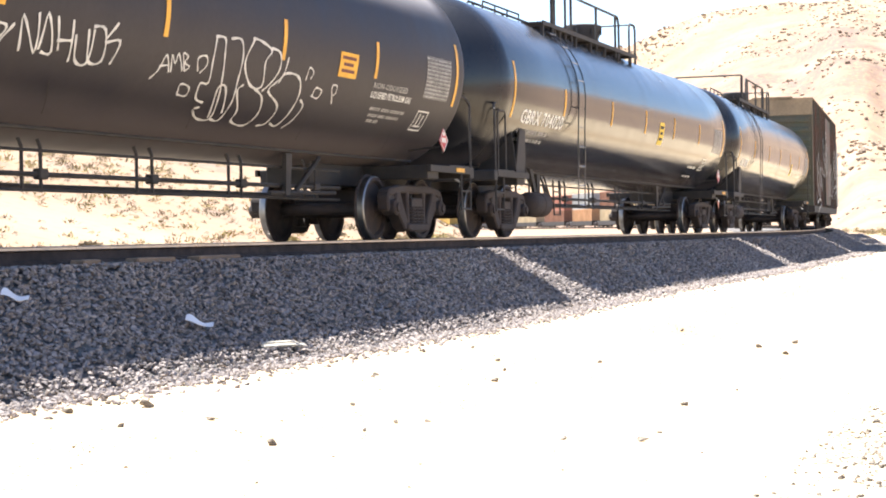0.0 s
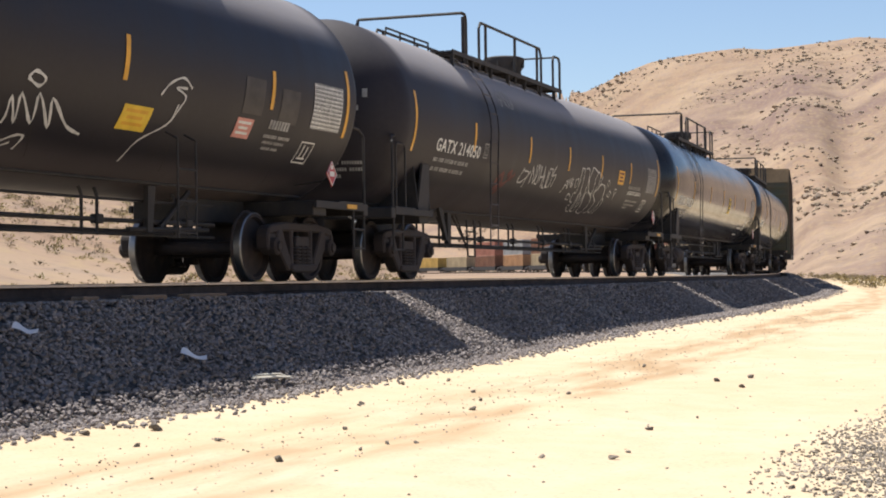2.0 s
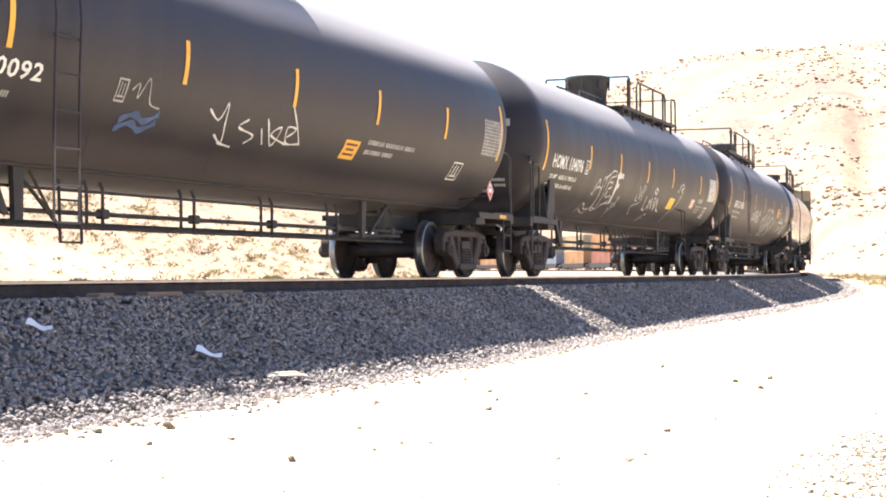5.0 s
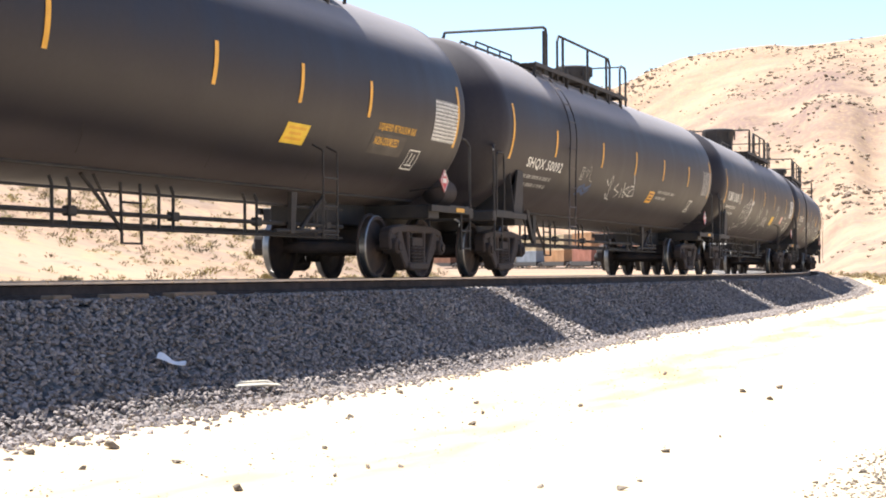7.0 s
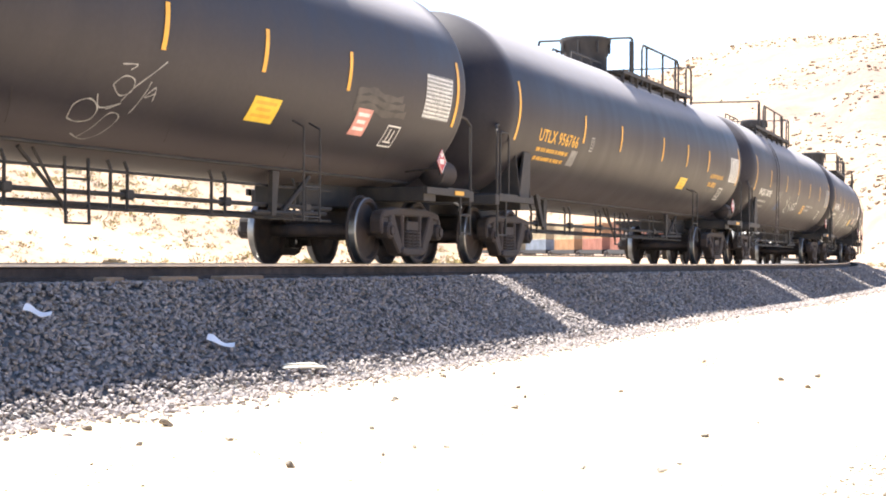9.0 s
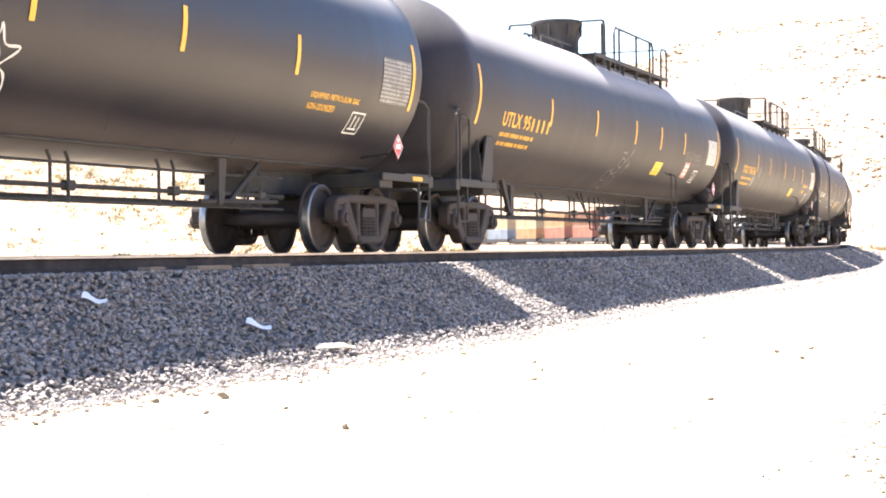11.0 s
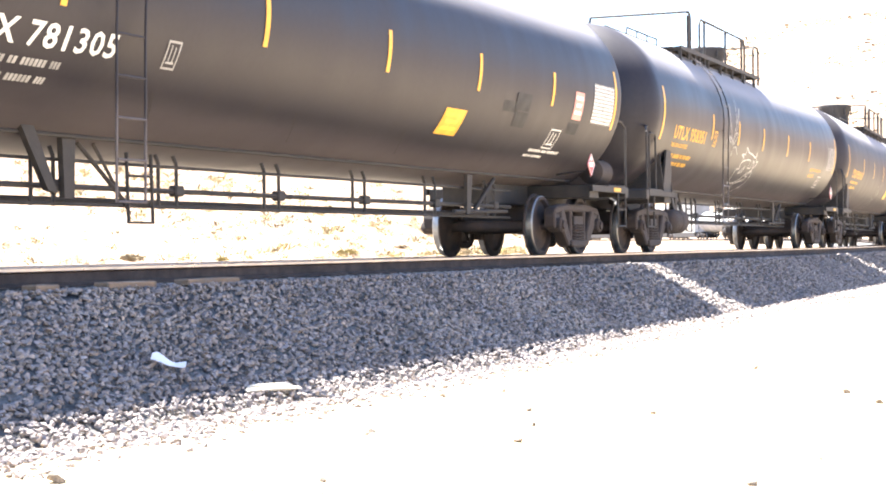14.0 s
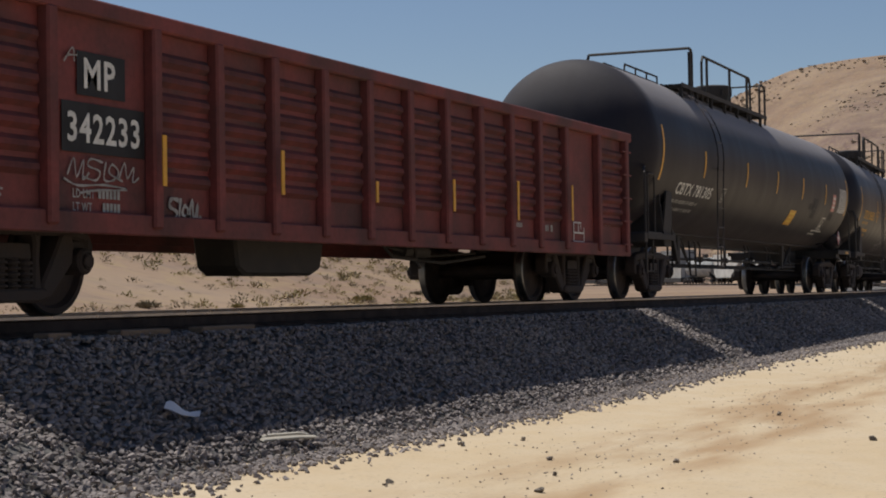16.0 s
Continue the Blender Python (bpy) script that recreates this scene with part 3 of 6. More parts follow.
# ---- scrub ----
def clump(sh, at, size, leaves, mi=0, flat=0.62):
    """A tuft of many thin blades and leaves round a few stems."""
    for _ in range(leaves):
        a, e = random.uniform(0, 6.283), random.uniform(0.1, 1.45)
        d = Vector((math.cos(a) * math.cos(e), math.sin(a) * math.cos(e), math.sin(e) * flat))
        r0 = random.uniform(0.25, 0.75) * size
        p = Vector(at) + d * r0
        up = Vector((random.gauss(0, .6), random.gauss(0, .6), 1)).normalized()
        q = Vector((random.gauss(0, 1), random.gauss(0, 1), random.gauss(0, .4))).normalized()
        w, h = q * size * random.uniform(0.04, 0.08), (d + up * 0.4).normalized() * size * random.uniform(0.1, 0.22)
        sh.add([tuple(p - w), tuple(p + w), tuple(p + h + w * 0.2), tuple(p + h - w * 0.2)], [(0, 1, 2, 3)], mi)


def make_scrub():
    near = Shape()
    placed = 0
    while placed < 2600:
        rel = random.uniform(20.5, 40)
        d = random.uniform(34 + (40 - rel) * 1.4, 140)
        x, y = d * math.cos(radians(rel)), d * math.sin(radians(rel))
        s, off = along(x, y)
        if off < 16 or noise.noise((x * 0.06, y * 0.06, 4)) < random.uniform(-0.5, 0.25):
            continue
        z = land_z(x, y)
        size = random.choice((0.12, 0.16, 0.22, 0.3, 0.4, 0.55)) * random.uniform(0.8, 1.2) * min(1.0, d / 65)
        clump(near, (x, y, z - 0.05 * size), size, 40, random.choice((0, 0, 1, 2, 2)))
        placed += 1
    tagged(new("bank_scrub", near.mesh("bank_scrub", (M_SHRUB, M_SHRUBG, M_STRAW), False)),
           "low dry sagebrush and straw tufts dotted over the bank", "scrub", kind="stuff")
    # single larger bushes behind the track
    for rel, d, size, m, lab in ((32.6, 47, 0.42, M_SHRUB, "grey-brown"), (37.4, 52, 0.36, M_SHRUB, "grey-brown"), (26.1, 60, 0.4, M_SHRUBG, "yellow-green"),
                                 (24.4, 66, 0.3, M_SHRUB, "grey-brown"), (29.9, 49, 0.24, M_SHRUBG, "yellow-green")):
        x, y = d * math.cos(radians(rel)), d * math.sin(radians(rel))
        sh = Shape()
        for _ in range(5):
            clump(sh, (random.gauss(0, .3) * size, random.gauss(0, .3) * size, 0), size * 0.75, 170)
        for _ in range(6):
            sh.rod((0, 0, -0.05), (random.gauss(0, .3) * size, random.gauss(0, .3) * size, size * 0.5), 0.012, 5)
        ob = new("bush", sh.mesh("bush", m, False))
        ob.matrix_basis = Matrix.Translation((x, y, land_z(x, y)))
        tagged(ob, lab + " desert bush growing on the dry bank", "bush", "bushes on the bank")
    # hill scrub, far off
    base = bmesh.new()
    bmesh.ops.create_icosphere(base, subdivisions=1, radius=1)
    bv = np.array([v.co[:] for v in base.verts])
    bf = [tuple(v.index for v in f.verts) for f in base.faces]
    base.free()
    vs, fs, o, count = [], [], 0, 0
    tries = 0
    while count < 4200 and tries < 90000:
        tries += 1
        rel, k = random.uniform(1.5, 19), random.random() ** 0.8
        f = lerp(rel, FOOT)
        d = f * 0.9 + (640 - f * 0.9) * k
        x, y = d * math.cos(radians(rel)), d * math.sin(radians(rel))
        want = 0.5 * noise.noise((x * 0.012, y * 0.012, 11)) + (0.35 if k > 0.72 else 0.28 if 0.25 < k < 0.5 else -0.15) + 0.3 * noise.noise((x * .04, y * .04, 3))
        if k > 0.94 and random.random() < 0.8 or noise.noise((x * 0.02, y * 0.02, 31)) < random.uniform(-0.35, 0.1):
            continue
        if want < random.uniform(-0.15, 0.6) or along(x, y)[1] < 20 and x > 0 and abs(along(x, y)[1] - MID) < 14:
            continue
        size = random.choice((0.14, 0.18, 0.24, 0.3, 0.36, 0.45, 0.6)) * random.uniform(0.7, 1.2) * (0.6 if d < 260 else 1)
        for _ in range(2):
            j = np.random.uniform(0.55, 1.3, (len(bv), 1))
            off = np.random.normal(0, 0.5, 3) * size * (1, 1, 0.2)
            vs.append(bv * j * (size, size, size * 0.75) + (x + off[0], y + off[1], land_z(x, y) + 0.3 * size + off[2]))
            fs.extend([tuple(i + o for i in q) for q in bf])
            o += len(bv)
        count += 1
    me = bpy.data.meshes.new("hill_scrub")
    me.from_pydata(np.concatenate(vs).tolist(), [], fs)
    me.materials.append(M_SHRUBFAR)
    tagged(new("hill_scrub", me), "dark scrub bushes scattered over the dry hillside", "scrub", kind="stuff")
    # tufts by the road where the track bends away
    tuft = Shape()
    for _ in range(260):
        rel, d = random.uniform(3.5, 8.2), random.uniform(95, 175)
        x, y = d * math.cos(radians(rel)), d * math.sin(radians(rel))
        if along(x, y)[1] > 5.5:
            continue
        clump(tuft, (x, y, land_z(x, y)), random.uniform(0.4, 0.9), 44, random.choice((0, 0, 1, 2, 2)))
    tagged(new("roadside_tufts", tuft.mesh("roadside_tufts", (M_SHRUB, M_SHRUBG, M_STRAW), False)), "greenish dry weeds at the foot of the hill", "scrub", kind="stuff")


make_scrub()


# ---- rolling stock ----
WHEEL_R = 0.457


def wheelset_mesh():
    sh = Shape()
    for sgn in (-1, 1):
        prof = [(0.815, 0.0), (0.815, 0.09), (0.79, 0.12), (0.765, 0.2), (0.765, 0.37), (0.82, 0.395), (0.822, 0.438), (0.808, 0.455), (0.72, 0.457), (0.705, 0.485), (0.685, 0.485),
                (0.677, 0.46), (0.677, 0.4), (0.72, 0.36), (0.735, 0.2), (0.70, 0.13), (0.68, 0.1), (0.66, 0.085)]
        prof = [(sgn * h, r) for h, r in prof]
        if sgn > 0:
            prof = prof[::-1]
        bright = {6, 7} if sgn < 0 else {len(prof) - 2 - j for j in (6, 7)}
        sh.lathe(prof, "Y", 36, cut=lambda j: 1 if j in bright else 0)
    sh.lathe([(-1.02, 0.0), (-1.02, 0.07), (-0.83, 0.075), (-0.8, 0.085), (0.8, 0.085), (0.83, 0.075), (1.02, 0.07), (1.02, 0.0)], "Y", 16)
    for k in range(3):   # bolts of the axle caps
        for y in (-1.03, 1.03):
            a = 2.1 * k
            sh.rod((0.045 * math.cos(a), y - 0.01, 0.045 * math.sin(a)), (0.045 * math.cos(a), y + 0.01, 0.045 * math.sin(a)), 0.014, 6)
    return sh.mesh("wheelset", (M_WHEEL, M_TREAD))


def side_frame_mesh():
    sh = Shape()
    y0, y1 = -0.09, 0.09
    sh.prism([(-0.98, 0.62), (-0.62, 0.67), (0.62, 0.67), (0.98, 0.62), (1.06, 0.66), (0.99, 0.73), (0.52, 0.785), (-0.52, 0.785), (-0.99, 0.73), (-1.06, 0.66)], y0, y1)
    for g in (-1, 1):
        def q(pts):
            return pts if g > 0 else [(-x, z) for x, z in pts[::-1]]
        sh.prism(q([(0.99, 0.4), (1.07, 0.42), (1.09, 0.6), (1.04, 0.68), (0.98, 0.66)]), y0, y1)
        sh.prism(q([(0.785, 0.44), (0.8, 0.6), (0.77, 0.69), (0.63, 0.69), (0.53, 0.52), (0.36, 0.27), (0.37, 0.125), (0.48, 0.15)]), y0 - 0.01, y1 + 0.01)
        sh.prism(q([(0.26, 0.2), (0.37, 0.22), (0.35, 0.45), (0.37, 0.69), (0.25, 0.69), (0.275, 0.6)]), y0, y1)
        sh.prism(q([(0.78, 0.55), (1.0, 0.55), (1.0, 0.64), (0.78, 0.64)]), y0 + 0.02, y1 - 0.02)
        sh.rod((0.889 * g, -0.16, WHEEL_R), (0.889 * g, 0.07, WHEEL_R), 0.115, 14)
        sh.rod((0.889 * g, -0.185, WHEEL_R), (0.889 * g, -0.16, WHEEL_R), 0.075, 10)
    sh.prism([(-0.42, 0.15), (-0.3, 0.115), (0.3, 0.115), (0.42, 0.15), (0.4, 0.23), (-0.4, 0.23)], y0 - 0.04, y1 + 0.04)
    return bevelled(sh.mesh("side_frame", M_TRUCK, False), 0.022)


def spring_mesh():
    sh = Shape()
    for x in (-0.16, 0, 0.16):
        for y in (-0.07, 0.07):
            for k in range(5):
                z = 0.235 + k * 0.047
                sh.lathe([(z, 0.045), (z + 0.008, 0.07), (z + 0.026, 0.07), (z + 0.034, 0.045)], "Z", 10, at=(x, y, 0))
            sh.rod((x, y, 0.23), (x, y, 0.47), 0.045, 8)
    return sh.mesh("spring_nest", M_TRUCK)


def bolster_mesh():
    sh = Shape().prism([(-0.22, 0.47), (0.22, 0.47), (0.2, 0.6), (-0.2, 0.6)], -1.1, 1.1)
    sh.box(-0.25, 0.25, -0.7, 0.7, 0.5, 0.74)
    sh.rod((0, 0, 0.7), (0, 0, 0.95), 0.2, 16)
    for g in (-1, 1):      # brake beams, shoes and levers
        sh.rod((0.36 * g, -0.75, 0.38), (0.36 * g, 0.75, 0.38), 0.045, 8)
        for y in (-0.75, 0.75):
            sh.prism([(0.36 * g - 0.05, 0.25), (0.36 * g + 0.05, 0.25), (0.36 * g + 0.05, 0.55), (0.36 * g - 0.05, 0.55)], y - 0.06, y + 0.06)
    return bevelled(sh.mesh("truck", M_TRUCK, False), 0.01)


W_MESH, SF_MESH, SP_MESH, BO_MESH = wheelset_mesh(), side_frame_mesh(), spring_mesh(), bolster_mesh()
ROLLING = []    # wheelsets that turn


def add_truck(car, x, roll=True):
    tr = part("truck", BO_MESH, None, car, "rusty cast steel truck with two wheelsets", Matrix.Translation((x, 0, 0)))
    for y in (-1.0, 1.0):
        part("side_frame", SF_MESH, None, tr, at=Matrix.Translation((0, y, 0)) if y < 0 else Matrix.Translation((0, y, 0)) @ Matrix.Rotation(math.pi, 4, "Z"))
        part("spring_nest", SP_MESH, None, tr, at=Matrix.Translation((0, y, 0)))
    for dx in (-0.889, 0.889):
        w = part("wheelset", W_MESH, None, tr, "steel wheels with bright worn rims", Matrix.Translation((dx, 0, WHEEL_R)))
        if roll:
            ROLLING.append((w, dx))
    return tr


def add_coupler(car, x, g):
    sh = Shape().box(min(x, x - 0.75 * g), max(x, x - 0.75 * g), -0.09, 0.09, 0.76, 0.96)
    sh.prism([(x - 0.28, 0.72), (x + 0.1, 0.72), (x + 0.14, 0.85), (x + 0.1, 1.0), (x - 0.28, 1.0)] if g > 0 else
             [(x - 0.1, 0.72), (x + 0.28, 0.72), (x + 0.28, 1.0), (x - 0.1, 1.0), (x - 0.14, 0.85)], -0.16 if g > 0 else -0.02, 0.02 if g > 0 else 0.16)
    part("coupler", bevelled(sh.mesh("coupler", M_TRUCK, False), 0.02), None, car, "rusty cast knuckle coupler")
    hose = Shape().pipe([(x - 0.45 * g, -0.35, 0.75), (x - 0.3 * g, -0.35, 0.55), (x - 0.12 * g, -0.3, 0.42), (x, -0.22, 0.38)], 0.022, 6)
    part("air_hose", hose, M_FRAME, car, "black rubber air hose")


R_TANK, Z_TANK = 1.51, 2.55


def wrap(x, v, lift=0.006):
    """A point of the near side of the shell: x along the car, v metres of arc above the middle."""
    a = v / R_TANK
    r = R_TANK + lift
    return (x, -r * math.cos(a), Z_TANK + r * math.sin(a))


def arc_of(z):
    return R_TANK * math.asin(max(-1, min(1, (z - Z_TANK) / R_TANK)))


def flat(x, v, lift=0.006):
    return (x, -FLAT_Y[0] - lift, v)


FLAT_Y = [1.45]


def patch(sh, x0, x1, v0, v1, lift=0.006, skew=0.0, surf=wrap, mi=0):
    n = max(2, int(abs(v1 - v0) / 0.12) + 2)
    vs = []
    for i in range(n):
        v = v0 + (v1 - v0) * i / (n - 1)
        dx = skew * (i / (n - 1) - 0.5)
        vs += [surf(x0 + dx, v, lift), surf(x1 + dx, v, lift)]
    sh.add(vs, [(2 * i, 2 * i + 1, 2 * i + 3, 2 * i + 2) for i in range(n - 1)], mi)


def ribbon(sh, pts, width, lift=0.006, surf=wrap):
    """A sprayed line."""
    p = [Vector((a, b)) for a, b in pts]
    sm = []
    for i in range(len(p) - 1):
        p0, p1, p2, p3 = p[max(0, i - 1)], p[i], p[i + 1], p[min(len(p) - 1, i + 2)]
        for k in range(4):
            t = k / 4
            sm.append(0.5 * ((2 * p1) + (p2 - p0) * t + (2 * p0 - 5 * p1 + 4 * p2 - p3) * t * t + (3 * p1 - p0 - 3 * p2 + p3) * t ** 3))
    sm.append(p[-1])
    vs = []
    for i, c in enumerate(sm):
        d = (sm[min(i + 1, len(sm) - 1)] - sm[max(i - 1, 0)])
        d = d.normalized() if d.length > 0 else Vector((1, 0))
        nrm = Vector((-d.y, d.x)) * width * 0.5 * (0.75 + 0.25 * math.sin(i * 1.7))
        a, b = c - nrm, c + nrm
        vs += [surf(a.x, a.y, lift), surf(b.x, b.y, lift)]
    sh.add(vs, [(2 * i, 2 * i + 2, 2 * i + 3, 2 * i + 1) for i in range(len(sm) - 1)])


def letters(parent, text, x, v, height, width, material, surf=wrap, name="lettering", lift=0.006):
    """Stencilled words laid on the shell; x, v: the lower left corner."""
    cu = bpy.data.curves.new("words", "FONT")
    cu.body = text
    cu.resolution_u = 2
    cu.offset = 0.02
    cu.space_character = 1.1
    ob = bpy.data.objects.new("words", cu)
    scene.collection.objects.link(ob)
    me = bpy.data.meshes.new_from_object(ob.evaluated_get(bpy.context.evaluated_depsgraph_get()))
    bpy.data.objects.remove(ob)
    xs, ys = [w.co.x for w in me.vertices], [w.co.y for w in me.vertices]
    x0, y0, kx, ky = min(xs), min(ys), width / (max(xs) - min(xs)), height / (max(ys) - min(ys))
    for w in me.vertices:
        w.co = surf(x + (w.co.x - x0) * kx, v + (w.co.y - y0) * ky, lift)
    me.materials.append(material)
    if height < 0.18:
        tagged(part(name, me, None, parent), kind="stuff")
        return
    # large characters: one part each
    root = list(range(len(me.vertices)))

    def top(i):
        while root[i] != i:
            root[i] = root[root[i]]
            i = root[i]
        return i
    for p in me.polygons:
        for i in p.vertices:
            root[top(i)] = top(p.vertices[0])
    glyphs = {}
    for p in me.polygons:
        glyphs.setdefault(top(p.vertices[0]), []).append(tuple(p.vertices))
    for faces in glyphs.values():
        used = sorted({i for f in faces for i in f})
        at = {i: k for k, i in enumerate(used)}
        one = bpy.data.meshes.new("letter")
        one.from_pydata([me.vertices[i].co[:] for i in used], [], [[at[i] for i in f] for f in faces])
        one.materials.append(material)
        part("letter", one, None, parent)
    bpy.data.meshes.remove(me)


def bars(parent, rows, material, surf=wrap, name="small_print"):
    """Print too small to read: bars. rows: (x, v, height, (word widths))."""
    sh = Shape()
    for x, v, h, words in rows:
        for w in words:
            n = max(1, round(w / (h * 0.75)))
            for i in range(n):
                patch(sh, x + w * i / n, x + w * (i + 0.74) / n, v, v + h, 0.006, surf=surf)
            x += w + h * 0.7
    return tagged(part(name, sh, material, parent, smooth=False), kind="stuff")


def table(parent, x, v, w, h, material, rows=11):
    sh = Shape()
    rnd = random.Random(int(w * 1000) + rows)
    for i in range(rows):
        v0 = v + h * (i + 0.25) / rows
        cx = x
        while cx < x + w - 0.02:
            b = rnd.uniform(0.03, 0.11)
            patch(sh, cx, min(cx + b, x + w), v0, v0 + h / rows * 0.55)
            cx += b + 0.014
    for i in range(rows + 1):
        patch(sh, x, x + w, v + h * i / rows, v + h * i / rows + 0.006, 0.005)
    for i in range(6):
        patch(sh, x + (w - .006) * i / 5, x + (w - .006) * i / 5 + 0.006, v, v + h, 0.004)
    part("inspection_table", sh, material, parent, "pale stencilled inspection table", smooth=False)


def frame_mark(parent, x, v, w, h, material, skew=0.0):
    sh, t = Shape(), 0.022
    patch(sh, x, x + w, v, v + t), patch(sh, x, x + w, v + h - t, v + h)
    patch(sh, x, x + t, v, v + h), patch(sh, x + w - t, x + w, v, v + h)
    patch(sh, x + w * 0.3, x + w * 0.38, v + h * 0.3, v + h * 0.85), patch(sh, x + w * 0.6, x + w * 0.68, v + h * 0.2, v + h * 0.8)
    patch(sh, x + w * 0.2, x + w * 0.8, v + h * 0.2, v + h * 0.28)
    part("stencil_box", sh, material, parent, "stencilled square outline", smooth=False)


def placard(car, x, y, z, size=0.175):
    sh = Shape()
    k = size
    sh.prism([(x, z - k), (x + k, z), (x, z + k), (x - k, z)], y - 0.012, y)
    dia = part("placard", sh, M_RED, car, "red diamond hazard placard", smooth=False)
    sh = Shape()
    e = k * 0.92
    sh.box(x - e * 0.5, x + e * 0.5, y - 0.017, y - 0.0125, z - k * 0.2, z + k * 0.2)
    for a, b in (((x, z - e), (x + e, z)), ((x + e, z), (x, z + e)), ((x, z + e), (x - e, z)), ((x - e, z), (x, z - e))):
        sh.rod((a[0], y - 0.014, a[1]), (b[0], y - 0.014, b[1]), 0.006, 4)
    sh.box(x - 0.03, x + 0.03, y - 0.017, y - 0.0125, z + k * 0.35, z + k * 0.65)
    part("placard_print", sh, M_WHITE, dia, "white print on red", smooth=False)
    post = Shape().rod((x, y + 0.015, z - k * 1.1), (x, y + 0.015, z + k * 0.5), 0.018, 6)
    post.rod((x, y + 0.015, z - k * 0.5), (x, -0.9, z - k * 0.8), 0.015, 6)
    part("placard_holder", post, M_FRAME, dia, smooth=False)


def tank_car(label, L, kind="A", paint=M_TANK, marks=(-5.9, -2.55, 0.3, 3.05, 5.83), reservoir=False, hood=False, ladder=True, ladder_x=-5.06, roll=True):
    """A pressure tank car: shell, manway housing with its platform and rails, stub sills, trucks, ladders and pipes. Its middle stands at x = 0, it runs towards +x."""
    car = thing("tank_car", label, "tank car", "cars of the passing train")
    h = L / 2
    seam = h - 1.13
    sh = Shape()
    prof = [(-seam - 0.75 * math.sin(math.pi / 2 * i / 9), R_TANK * math.cos(math.pi / 2 * i / 9)) for i in range(9, -1, -1)]
    prof[0] = (prof[0][0], 0.001)
    n = 8
    prof += [(-seam + 2 * seam * i / n, R_TANK) for i in range(1, n)]
    prof += [(-x, r) for x, r in prof[:10][::-1]]
    sh.lathe(prof, "X", 72, at=(0, 0, Z_TANK))
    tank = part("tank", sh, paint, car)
    for g in (-1, 1):
        e = Shape().rod((-seam + 0.1, 0.67 * g, 1.18), (seam - 0.1, 0.67 * g, 1.18), 0.022, 8)
        part("belly_rail", e, M_FRAME, car, "thin dusty pipe along the belly")
    # slanting shadow lines low on the shell, drawn as thin dark ribbons
    for i in range(6):
        gs = Shape()
        x = -seam + 2.0 + i * (2 * seam - 4) / 5
        v = arc_of(1.6)
        ribbon(gs, [(x, v), (x + 0.32, v - 0.42)], 0.014, 0.012)
        part("jacket_lap", gs, M_FRAME, tank, smooth=False)
    # sills, decks and saddles
    for g in (-1, 1):
        x_t = g * (h - 2.04)
        def slab(name, xa, xb, y0, y1, z0, z1, label="", bev=0.012):
            part(name, bevelled(Shape().box(*sorted((g * (h - xa), g * (h - xb))), y0, y1, z0, z1).mesh(name, M_FRAME, False), bev), None, car, label)
        slab("stub_sill", 0.45, 4.1, -0.33, 0.33, 0.78, 1.1, "black steel stub sill")
        slab("end_beam", 0.45, 0.62, -1.42, 1.42, 0.92, 1.08)
        slab("end_deck", 0.62, 1.5, -1.42, 1.42, 1.06, 1.1, "black steel end deck", 0.005)
        slab("bolster_beam", 1.82, 2.26, -1.36, 1.36, 0.88, 1.08)
        for y in (-1.4, 1.4):
            slab("deck_edge", 0.62, 2.3, y - 0.025, y + 0.025, 0.98, 1.08, "thin steel deck edge", 0.004)
            xa, xb = g * (h - 1.78), g * (h - 2.32)
            lo, hi, in_ = min(xa, xb), max(xa, xb), -0.3 * g
            yk = 0.78 if g > 0 else 0.94
            web = Shape().prism([(lo, 1.08), (hi, 1.08), (hi + min(0, in_) * 0.9 + 0.02, 1.82), (lo + max(0, in_) * 0.9 - 0.02, 1.82)] if g < 0 else [(lo, 1.08), (hi, 1.08), (hi, 1.5), (lo, 1.5)], min(y * yk, y * (yk + 0.025)), max(y * yk, y * (yk + 0.025)))
            if g < 0:
                part("saddle_web", web, M_FRAME, car, "black saddle plate under the tank", smooth=False)
            for xx in (xa, xb) if g < 0 else ():
                fl = Shape()
                k = 0.024 * g
                fl.add([(xx, y * .98, 1.08), (xx + k, y * .98, 1.08), (xx, y * .92, 1.8), (xx + k, y * .92, 1.8), (xx, y * .45, 1.08), (xx + k, y * .45, 1.08), (xx, y * .8, 1.82), (xx + k, y * .8, 1.82)],
                       [(0, 1, 3, 2), (0, 4, 5, 1), (4, 6, 7, 5), (2, 3, 7, 6), (0, 2, 6, 4), (1, 5, 7, 3)])
                part("saddle_rib", fl, M_FRAME, car, smooth=False)
        add_truck(car, x_t, roll)
        add_coupler(car, g * h, g)
        # end rails and grab irons
        xe = g * (h - 0.55)
        for y in (-1.4, 1.4):
            part("grab_rail", Shape().pipe([(xe, y, 1.08), (xe, y, 2.05), (xe - 0.08 * g, y * 0.97, 2.15), (xe - 0.45 * g, y * 0.93, 2.2)], 0.02, 6), M_FRAME, car, "bent black grab rail")
            if g < 0 or y > 0:
                part("corner_rail", Shape().pipe([(xe - 0.55 * g, y, 1.08), (xe - 0.55 * g, y, 2.0), (xe - 0.5 * g, y, 2.05), (xe - 0.2 * g, y, 2.05), (xe - 0.15 * g, y, 2.0), (xe - 0.15 * g, y, 1.08)], 0.016, 6), M_FRAME, car)
            st = Shape()
            for z in (0.45, 0.72):
                st.rod((xe - 0.02 * g, y, z), (xe - 0.42 * g, y, z), 0.016, 6)
            st.rod((xe - 0.02 * g, y, 0.42), (xe - 0.02 * g, y, 1.0), 0.018, 6)
